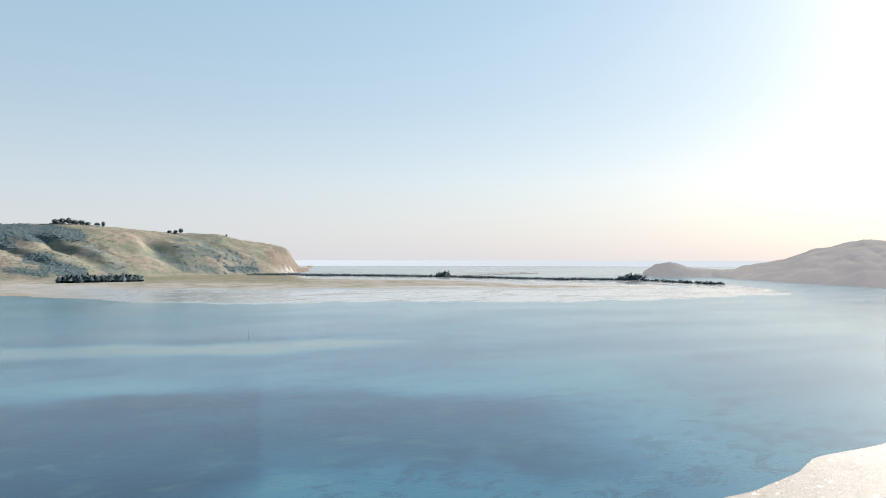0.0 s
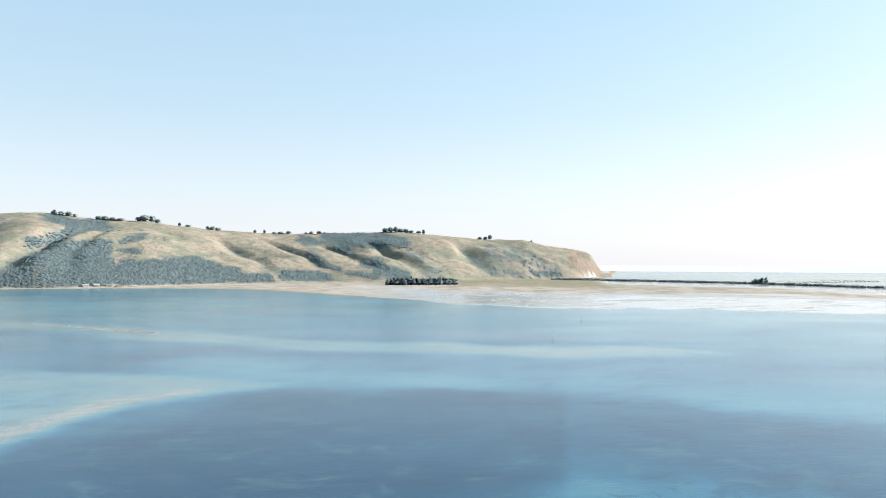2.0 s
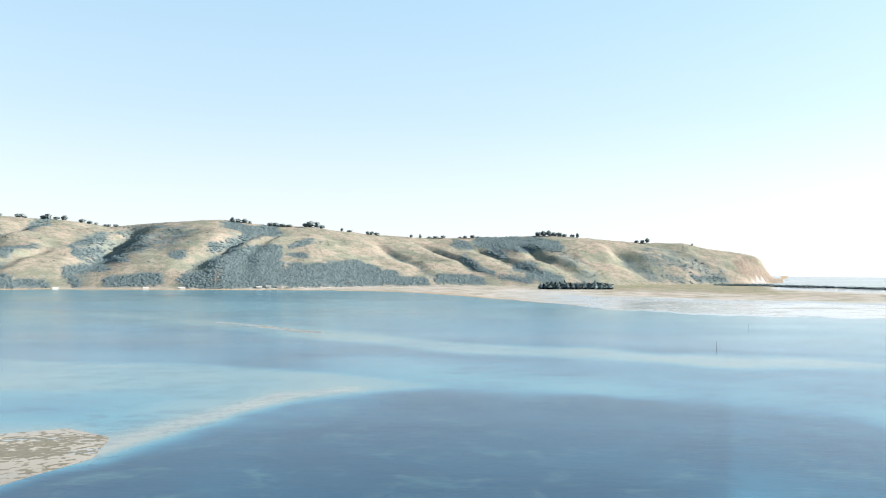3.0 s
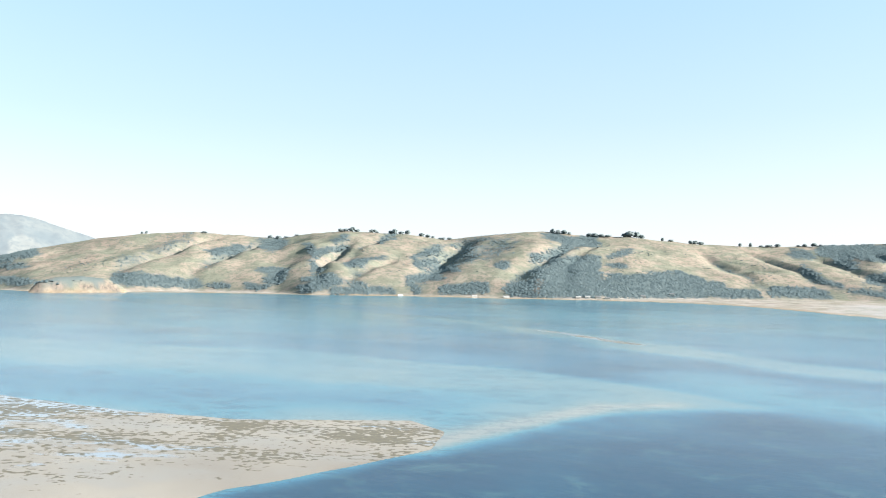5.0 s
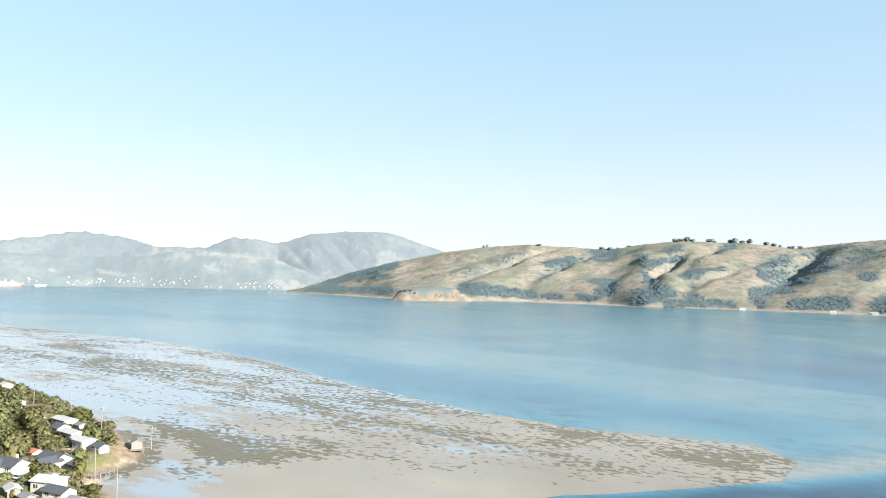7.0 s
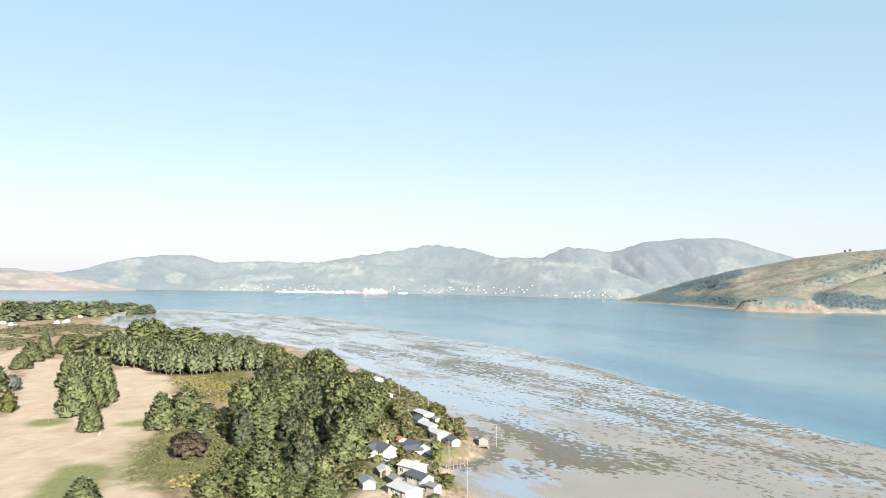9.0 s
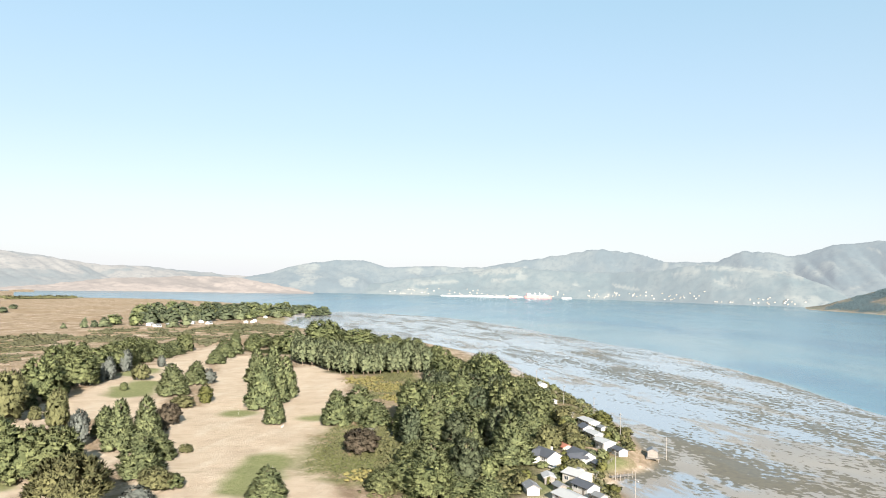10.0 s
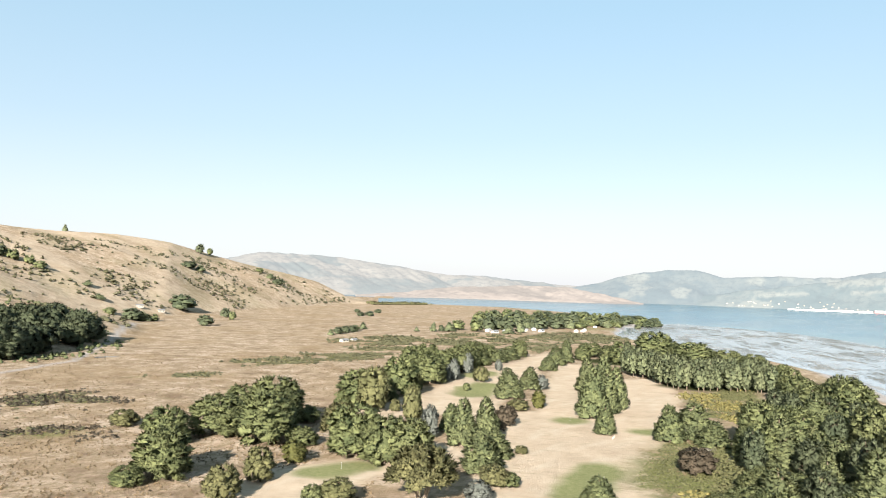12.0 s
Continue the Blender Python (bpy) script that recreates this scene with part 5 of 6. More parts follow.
for b, h, w in [(59.9, 13, 16), (59.4, 12, 20), (66.6, 14, 18), (67.0, 14, 20), (67.5, 15, 20), (67.9, 13, 16), (65.4, 13, 22), (65.1, 10, 18), (64.0, 18, 18), (63.7, 15, 20), (63.2, 14, 20), (62.7, 13, 18), (72.0, 9, 20), (72.6, 10, 20),
                (73.2, 9, 18), (71.2, 7, 20), (82.3, 14, 9), (82.0, 16, 9), (78.0, 8, 16)]:
    ridge_tree(b, h, w)
for b, d, h, w in [(176.6, 1600, 15, 13), (167.6, 1830, 22, 20), (166.9, 1880, 18, 16), (179.6, 1180, 16, 20), (178.6, 1180, 14, 18), (178.0, 1170, 12, 20), (180.4, 1180, 14, 18), (168.3, 1560, 14, 30), (167.5, 1580, 13, 30), (168.6, 1250, 24, 40),
                   (171.3, 1010, 14, 26), (172.0, 1000, 15, 26), (170.6, 1020, 10, 20), (162.4, 1840, 14, 30), (161.8, 1800, 14, 30), (163.2, 1880, 12, 22), (174.2, 1120, 9, 20), (175.0, 1160, 9, 22), (173.5, 1080, 10, 18)]:
    plant(VILLAGE, *place(b, d), h, w * 0.9, R, "dark scrubby tree on the dry hillside", "tree", "hillside trees")


# ---------------------------------------------------------------- growth that nobody could count
def thicket(name, x, y, sizes, material, label, seed, flat=0.8, spikes=4, reach=1.3, sink=0.1, upright=1.0):
    rng = np.random.default_rng(seed)
    z = lie(x, y)[0]
    v, f, shade = clumps(rng, np.stack([x, y, z + sizes * flat * (0.5 - sink)], -1), sizes, flat * upright, spikes, reach, bough=rng.uniform(0.25, 0.75, len(x)))
    mid = np.stack([x, y, z], -1)
    whose = np.concatenate([np.repeat(np.arange(len(x)), 6), np.repeat(np.arange(len(x)), spikes * 3)])
    own = unit(unit(v - mid[whose] - (0, 0, 0.3) * sizes[whose][:, None]) * (0.40 if spikes == 0 else 0.6) + (0, 0, 1.0 if spikes == 0 else 0.6) + rng.normal(0, 0.10, v.shape))
    me = smooth(mesh(name, v, facing(v, f, own), material))
    spread(me, "bough", shade)
    me.normals_split_custom_set_from_vertices(own)      # leaves face the sky more than the clump's own sides do
    return tagged(new(name, me), label, "bushes", kind="stuff")


def sprinkle(rng, rows, per_square, edge=0.9, ragged=False):
    """Random places along strips (x0, y0, x1, y1, half width)."""
    xs, ys = [], []
    for ax, ay, bx, by, r in rows:
        length = math.hypot(bx - ax, by - ay)
        n = max(6, int(per_square * (length * 2 * r + 3.14 * r * r)))
        t, s = rng.uniform(0, 1, n), rng.normal(0, 0.45, n) * r
        ang = rng.uniform(0, 6.28, n)
        rr = r * np.sqrt(rng.uniform(0, 1, n)) * edge
        xs.append(ax + (bx - ax) * t + rr * np.cos(ang)), ys.append(ay + (by - ay) * t + rr * np.sin(ang))
    x, y = np.concatenate(xs), np.concatenate(ys)
    if ragged:
        keep = fbm(x / 16, y / 16, 151) > 0.54
        x, y = x[keep], y[keep]
    return x, y


RS = np.random.default_rng(17)
x, y = sprinkle(RS, SCRUBS[:3], 0.70)
thicket("low_scrub", x, y, RS.uniform(0.25, 0.65, len(x)), M_OLIVE, "low olive scrub beside the fairways", 201, 0.6, 4)
x, y = sprinkle(RS, SCRUBS[3:], 0.22, 1.5, True)
thicket("heath_scrub", x, y, RS.uniform(0.5, 1.4, len(x)) * np.clip(np.hypot(x, y) / 400, 1, 1.9), M_HEATH, "olive and brown heath bushes on the dry plain", 202, 0.6, 3, 1.2)
x, y = sprinkle(RS, [(-12, -300, -24, -385, 25)], 0.32, 1.3, True)
thicket("brown_heath", x, y, RS.uniform(0.5, 1.3, len(x)), M_BROWN, "low brown heath on the dry plain", 203, 0.55, 7)
x, y = sprinkle(RS, [(-345, -286, -330, -276, 10), (-330, -262, -312, -240, 11), (-300, -230, -288, -214, 7), (-174, -143, -166, -138, 5), (-398, -296, -386, -290, 8)], 0.28, 1.2)
thicket("flowering_gorse", x, y, RS.uniform(0.5, 1.2, len(x)), M_GORSE, "yellow flowering gorse beside the grove", 204, 0.7, 7)
x, y = sprinkle(RS, [(-196, -78, -222, -90, 4), (-255, -92, -270, -97, 4), (-275, -100, -345, -146, 7), (-345, -146, -432, -220, 8), (-255, -103, -300, -125, 9)], 0.16)
thicket("shore_scrub", x, y, RS.uniform(0.5, 1.5, len(x)), M_OLIVE, "low scrub and flax along the house gardens", 205, 0.7, 7)
x, y = sprinkle(RS, [(-166, -112, -205, -132, 20), (-205, -132, -250, -158, 24)], 0.30, 1.15)
thicket("undergrowth", x, y, RS.uniform(0.4, 1.3, len(x)), M_OLIVE, "rough olive undergrowth at the foot of the grove", 214, 0.7, 6)
# dry tussocks on the near plain
n = 15000
b, d = RS.uniform(154, 183, n), 195 * np.exp(RS.uniform(0, 1.1, n))
x, y = -d * np.sin(np.radians(b)), d * np.cos(np.radians(b))
keep = (strips(x, y, FAIRWAYS, 3) < 0.3) & (strips(x, y, GREENS, 3) < 0.3) & (fbm(x / 9, y / 9, 161) + RS.uniform(-0.2, 0.2, n) > 0.46)
x, y = x[keep], y[keep]
size = RS.uniform(0.2, 0.5, len(x))
v, f, shade = clumps(RS, np.stack([x, y, lie(x, y)[0] + size * 0.1], -1), size, 0.7, 6, 1.5, 0.5, np.tile((0.0, 0.0, 0.5), (len(x), 1)), False)
me = mesh("tussock_grass", v, f, M_TUSSOCK)
spread(me, "bough", shade)
tagged(new("tussock_grass", me), "dry straw-coloured tussocks on the plain", "grass", kind="stuff")
# wood at the foot of the spur
x, y = sprinkle(RS, [(0, -545, -50, -590, 26), (-50, -590, -80, -690, 22), (10, -600, -60, -760, 40), (20, -700, -40, -860, 40)], 0.008)
thicket("foothill_wood", x, y, RS.uniform(1.0, 2.4, len(x)), M_PINE, "dark dense wood at the foot of the hill", 206, 0.95, 8, 1.25)
# bushes dotted over the dry hill
n = 11000
b, d = RS.uniform(156, 183, n), RS.uniform(820, 2050, n)
x, y = -d * np.sin(np.radians(b)), d * np.cos(np.radians(b))
z, info = lie(x, y)
keep = (info["hill"] > 4) & (RS.uniform(0, 1, n) < step(0.49, 0.62, fbm(x / 75, y / 75, 87)) * 0.75 + 0.03) & (info["hill_s"] < 0.8)
thicket("hillside_scrub", x[keep], y[keep], RS.uniform(1.2, 4.6, keep.sum()), M_HEATH, "scattered grey-green scrub on the dry hill", 207, 0.7, 5)
# bush and plantations of the northern range
n = 140000
b, d = RS.uniform(11, 97, n), RS.uniform(1750, 3150, n)
x, y = -d * np.sin(np.radians(b)), d * np.cos(np.radians(b))
z, info = lie(x, y)
keep = (RS.uniform(0, 1, n) < step(0.25, 1.0, bush_cover(x, y, info)) * 0.9)
x, y = x[keep], y[keep]
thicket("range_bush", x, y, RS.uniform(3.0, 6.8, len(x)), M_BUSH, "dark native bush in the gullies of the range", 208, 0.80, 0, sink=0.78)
n = 24000
b, d = RS.uniform(12, 92, n), RS.uniform(1800, 2900, n)
x, y = -d * np.sin(np.radians(b)), d * np.cos(np.radians(b))
z, info = lie(x, y)
keep = (info["north"] > 3) & (RS.uniform(0, 1, n) < step(0.56, 0.70, fbm(x / 90, y / 90, 141)) * 0.25 + 0.55 * bush_cover(x, y, info, True))
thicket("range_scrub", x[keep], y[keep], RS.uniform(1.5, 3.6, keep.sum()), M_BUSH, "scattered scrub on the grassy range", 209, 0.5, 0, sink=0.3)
# dark tree line along the far bar, and the pine block on the marsh
bars = [(*place(14.5, 2380), *place(8, 2330), 26), (*place(8, 2330), *place(0.5, 2190), 16), (*place(0.5, 2190), *place(-9.5, 1950), 9), (*place(-9.5, 1950), *place(-14.5, 1960), 14), (*place(-14.5, 1960), *place(-21, 1715), 6)]
x, y = sprinkle(RS, bars, 0.05)
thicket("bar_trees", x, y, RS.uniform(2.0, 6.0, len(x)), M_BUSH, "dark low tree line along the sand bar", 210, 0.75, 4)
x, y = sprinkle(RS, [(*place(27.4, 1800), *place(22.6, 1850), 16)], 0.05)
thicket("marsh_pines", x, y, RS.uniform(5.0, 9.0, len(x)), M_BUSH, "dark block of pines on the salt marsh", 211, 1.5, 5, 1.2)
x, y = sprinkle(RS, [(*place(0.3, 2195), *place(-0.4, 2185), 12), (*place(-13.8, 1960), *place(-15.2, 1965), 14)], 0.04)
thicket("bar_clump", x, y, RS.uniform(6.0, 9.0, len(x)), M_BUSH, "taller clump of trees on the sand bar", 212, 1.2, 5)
x, y = sprinkle(RS, [(-895, -1880, -1100, -1950, 26)], 0.03)
thicket("plain_hedge", x, y, RS.uniform(4.0, 7.0, len(x)), M_OLIVE, "grey-green scrub block on the far plain", 213, 0.8, 4)


# ---------------------------------------------------------------- houses
def gable(bm, sx, sy, z, up, eave=0.45, thick=0.18):
    """A gabled roof with real thickness, ridge along x."""
    for s in (-1, 1):
        a = math.atan2(up, sy / 2)
        slope = (sy / 2 + eave) / math.cos(a)
        m = Matrix.Translation((0, s * (sy / 2 + eave) / 2, z + up - math.tan(a) * (sy / 2 + eave) / 2)) @ Matrix.Rotation(-s * a, 4, "X")
        bmesh.ops.create_cube(bm, size=1, matrix=m @ Matrix.Diagonal((sx + 2 * eave, slope, thick, 1)))


def walls(bm, sx, sy, h, up):
    """Walls with gable ends."""
    p = [(-sx / 2, -sy / 2), (sx / 2, -sy / 2), (sx / 2, sy / 2), (-sx / 2, sy / 2)]
    lo, hi = [bm.verts.new((*q, -0.6)) for q in p], [bm.verts.new((*q, h)) for q in p]
    e, w = bm.verts.new((sx / 2, 0, h + up)), bm.verts.new((-sx / 2, 0, h + up))
    bm.faces.new((lo[0], lo[1], hi[1], hi[0])), bm.faces.new((lo[2], lo[3], hi[3], hi[2]))
    bm.faces.new((lo[1], lo[2], hi[2], e, hi[1])), bm.faces.new((lo[3], lo[0], hi[0], w, hi[3]))
    bm.faces.new((hi[0], hi[1], e, w)), bm.faces.new((hi[2], hi[3], w, e))


HOMES = "houses along the near shore"


def house(x, y, turn, sx, sy, h, up, wall, roof, label, group, wing=None, chimney=False, rich=True, z=None, name="house"):
    if group == HOMES:
        sx, sy, h, up = sx * 0.76, sy * 0.78, h * 0.86, up * 0.76
    base = new(name)
    base.matrix_basis = pose(x, y, height(x, y) if z is None else z, 0, 0, turn)
    bm = bmesh.new()
    walls(bm, sx, sy, h, up)
    part("wall", bm, wall, base)
    bm = bmesh.new()
    gable(bm, sx, sy, h, up)
    top = part("roof", bm, roof, base)
    if wing:
        wx, wl, ww = wing
        bm = bmesh.new()
        walls(bm, wl, ww, h - 0.1, up * 0.8)
        bmesh.ops.transform(bm, matrix=pose(wx, -sy / 2 - wl / 2 + 0.8, 0, 0, 0, 90), verts=bm.verts)
        part("wing_wall", bm, wall, base)
        bm = bmesh.new()
        gable(bm, wl + 1.6, ww, h - 0.1, up * 0.8)
        bmesh.ops.transform(bm, matrix=pose(wx, -sy / 2 - wl / 2 + 1.2, 0, 0, 0, 90), verts=bm.verts)
        part("wing_roof", bm, roof, base)
    if chimney:
        bm = bmesh.new()
        box(bm, sx * 0.22, 0.3, h + up * 0.5, 0.7, 0.7, up * 0.5 + 1.0, 0.04)
        part("chimney", bm, M_CREAM, top)
    if rich:
        n = max(2, int(sx // 3.2))
        for side in (-1, 1):
            for i in range(n):
                wx = (i + 0.5) / n * sx - sx / 2
                if side == -1 and i == n // 2 and not wing:
                    bm = bmesh.new()
                    box(bm, wx, side * (sy / 2 + 0.03), 0.05, 0.95, 0.09, 2.05, 0.01)
                    d = part("door", bm, M_TIMBER, base)
                    bm = bmesh.new()
                    box(bm, wx + 0.36, side * (sy / 2 + 0.10), 1.0, 0.05, 0.08, 0.12)
                    part("handle", bm, M_POLE, d)
                    continue
                if side == -1 and wing and abs(wx - wing[0]) < wing[2] / 2 + 0.8:
                    continue
                bm = bmesh.new()
                for dx, dz, bw, bh in ((0, 0.95, 1.7, 0.09), (0, 2.06, 1.7, 0.09), (-0.81, 1.0, 0.08, 1.1), (0.81, 1.0, 0.08, 1.1), (0, 1.0, 0.06, 1.1)):
                    box(bm, wx + dx, side * (sy / 2 + 0.03), dz, bw, 0.10, bh)
                f = part("window", bm, M_WHITE, base)
                bm = bmesh.new()
                box(bm, wx, side * (sy / 2 + 0.012), 1.0, 1.56, 0.03, 1.08)
                part("pane", bm, M_GLASS, f)
    return tagged(base, label, "house", group)


house(-222, -106, 62, 11, 7.5, 2.9, 2.2, M_WHITE, M_SLATE, "white weatherboard house with a dark iron roof", HOMES, (-2.5, 4.5, 5.0), True)
house(-231, -98, 55, 12, 7.0, 2.8, 1.9, M_WHITE, M_SLATE, "long white house with a dark grey roof", HOMES, (3.0, 4.5, 5.0))
house(-205, -88, 70, 8.5, 7.5, 3.4, 1.3, M_CREAM, M_PALEROOF, "boxy cream house with a pale flat roof", HOMES)
house(-197, -82, 60, 9.5, 5.5, 2.6, 1.4, M_WHITE, M_SLATE, "low white cottage with a dark roof", HOMES)
house(-184, -81, 60, 11, 7.0, 2.8, 1.0, M_WHITE, M_PALEROOF, "white shoreside house with a pale iron roof", HOMES)
house(-187, -94, 40, 7, 4.5, 2.4, 1.2, M_CREAM, M_GREYROOF, "small cream shed with a grey roof", HOMES)
house(-253, -98, 50, 8.0, 6.0, 3.6, 1.0, M_WHITE, M_PALEROOF, "white two-level beach house with a pale roof", HOMES)
house(-248, -91, 50, 7.0, 4.0, 2.5, 0.9, M_WHITE, M_SLATE, "white garden cottage with a dark roof", HOMES)
house(-270, -109, 48, 12, 5.5, 2.5, 0.8, M_CREAM, M_PALEROOF, "long cream bungalow with a low pale roof", HOMES)
house(-278, -116, 48, 7, 6.0, 2.7, 1.6, M_WHITE, M_SLATE, "white cottage with a steep dark roof", HOMES)
house(-293, -121, 48, 14, 6.0, 2.6, 0.8, M_WHITE, M_PALEROOF, "long white house with a low pale roof", HOMES)
house(-304, -137, 45, 8.5, 7.0, 2.8, 1.6, M_CREAM, M_GREYROOF, "cream house with a grey iron roof", HOMES)
house(-326, -155, 45, 9, 7.0, 3.6, 1.4, M_WHITE, M_GREYROOF, "white two-level house among the trees", HOMES)
house(-383, -187, 42, 8, 6.0, 2.6, 1.4, M_WHITE, M_PALEROOF, "small white house at the end of the row", HOMES)
house(-240, -108, 55, 6, 4.5, 2.4, 1.0, M_CREAM, M_REDROOF, "small cream outbuilding with a rusty roof", HOMES)
for x, y, t, sx, sy, w, r, label in [(-213, -92, 62, 4.5, 3.2, M_CREAM, M_GREYROOF, "small cream garden shed with a grey roof"), (-193, -88, 50, 3.6, 2.6, M_TIMBER, M_GREYROOF, "small grey timber garden shed"),
                                    (-226, -90, 55, 3.2, 2.6, M_TIMBER, M_SLATE, "small grey timber garden shed"), (-261, -103, 48, 4.0, 3.0, M_CREAM, M_PALEROOF, "small cream garden shed with a pale roof"),
                                    (-200, -95, 35, 5.0, 3.0, M_TIMBER, M_PALEROOF, "low timber carport beside the houses"), (-283, -111, 48, 4.0, 3.0, M_CREAM, M_GREYROOF, "small cream garden shed with a grey roof"),
                                    (-190, -75, 60, 3.4, 2.6, M_CREAM, M_GREYROOF, "small cream garden shed with a grey roof")]:
    house(x, y, t, sx, sy, 2.1, 0.6, w, r, label, "garden sheds", rich=False, name="garden_shed")
TOWN = "village houses on the point"
for x, y, t, sx, w, r, label in [(-548, -797, 30, 14, M_WHITE, M_PALEROOF, "white village house with a pale roof"), (-538, -768, 10, 13, M_WHITE, M_GREYROOF, "white village house with a grey roof"),
                                 (-560, -776, 70, 12, M_WHITE, M_PALEROOF, "white village house with a pale roof"), (-612, -800, 40, 12, M_CREAM, M_PALEROOF, "cream village house with a pale roof"),
                                 (-637, -815, 60, 13, M_WHITE, M_PALEROOF, "white village house with a pale roof"), (-626, -784, 20, 12, M_WHITE, M_GREYROOF, "white village house with a grey roof"),
                                 (-683, -779, 45, 13, M_WHITE, M_PALEROOF, "white village house with a pale roof"), (-700, -785, 45, 12, M_CREAM, M_GREYROOF, "cream village house with a grey roof"),
                                 (-717, -800, 45, 13, M_WHITE, M_PALEROOF, "white village house with a pale roof"), (-800, -868, 45, 11, M_WHITE, M_GREYROOF, "white village house with a grey roof"),
                                 (-890, -925, 50, 14, M_WHITE, M_PALEROOF, "white village house with a pale roof"), (-500, -812, 20, 11, M_WHITE, M_REDROOF, "white village house with a rusty roof")]:
    house(x, y, t, sx * 0.68, 5.5, 2.4, 1.4, w, r, label, TOWN)
house(-286, -662, 20, 8, 5, 2.2, 1.1, M_CREAM, M_GREYROOF, "cream farm shed on the dry plain", "farm buildings")
house(-299, -668, 20, 6, 4, 2.2, 1.0, M_CREAM, M_GREYROOF, "cream farm shed on the dry plain", "farm buildings")
house(-171, -1150, 0, 10, 6, 3, 1.6, M_CREAM, M_GREYROOF, "cream farmhouse at the foot of the hill", "farm buildings")
house(-204, -1165, 10, 9, 6, 3, 1.6, M_CREAM, M_GREYROOF, "cream farm shed at the foot of the hill", "farm buildings")
# cottages under the northern range
for b, d in [(54.9, 1792), (55.0, 1800), (49.4, 1790), (48.7, 1795), (47.9, 1800), (47.2, 1802), (42.5, 1915), (44.6, 1860), (57.4, 1800), (63.2, 1862)]:
    x, y = place(b, d)
    house(x, y, b + 5, 12, 7, 3, 1.6, M_WHITE, M_PALEROOF if b > 48 else M_GREYROOF, "tiny white cottage under the far range", "cottages under the range", rich=False)


def far_height(table, seed, spurs, x, y, skew=4.0):
    return float(max(rise(np.array([x]), np.array([y]), table, seed, spurs, 500, skew)[0][0], 0.5))


RF = np.random.default_rng(27)
TOWN_SPOTS = [98.2, 98.9, 99.6, 100.3, 104.8, 105.4, 106.0, 108.4, 109.2, 110.6, 111.2, 112.4, 114.8, 121.2, 121.8, 123.4, 125.2, 126.2, 127.0]
for i in range(120):
    b = RF.choice(TOWN_SPOTS) + RF.normal(0, 0.5) if i % 4 else RF.uniform(96.8, 127.5)
    foot = np.interp(b, [r[0] for r in TOWNSIDE], [r[2] for r in TOWNSIDE])
    x, y = place(b, foot + (abs(RF.normal(0, 20)) + 12 if i % 4 else 10))
    house(x, y, b + RF.uniform(-40, 40), RF.uniform(5, 8), 5, RF.uniform(2.5, 4), 1.6, M_CREAM, M_PALEROOF if RF.uniform() < 0.4 else M_GREYROOF,
          "far pale house in the port town across the harbour", "port town houses", rich=False, z=far_height(TOWNSIDE, 141, 0.34, x, y) - 0.5, name="town_house")


# ---------------------------------------------------------------- the far port
def wharf_shed(b, d, sx, sy, h, m, label, name="wharf_shed"):
    base = new(name)
    x, y = place(b, d)
    base.matrix_basis = pose(x, y, 0, 0, 0, b)
    bm = bmesh.new()
    walls(bm, sx, sy, h, h * 0.15)
    part("wall", bm, m, base)
    bm = bmesh.new()
    gable(bm, sx, sy, h, h * 0.15, 0.8, 0.5)
    part("roof", bm, M_PORT if m != M_PORT else M_GREYROOF, base)
    return tagged(base, label, "shed", "port sheds")


wharf = new("wharf")
bm = bmesh.new()
x0, y0 = place(119.6, 4120)
box(bm, 0, 0, -1, 620, 30, 5.5, 0.3)
part("deck", bm, M_PORT, wharf)
for i in range(14):
    bm = bmesh.new()
    box(bm, -290 + i * 44, -15.5, -1, 2.0, 2.0, 4.6, 0.2)
    part("fender", bm, M_TIMBER, wharf)
wharf.matrix_basis = pose(x0, y0, 0, 0, 0, 119.6 + 2)
tagged(wharf, "long pale concrete wharf of the far port", "wharf")
for b, sx, h, m in [(118.3, 46, 10, M_RED), (119.2, 60, 8, M_PORT), (120.4, 70, 9, M_PORT), (122.0, 80, 8, M_PORT), (114.2, 50, 8, M_PORT), (112.9, 44, 7, M_PORT)]:
    wharf_shed(b, 4098 if b > 116 else 4078, sx, 18, h, m, "red port shed on the far wharf" if m == M_RED else "white port shed on the far wharf")


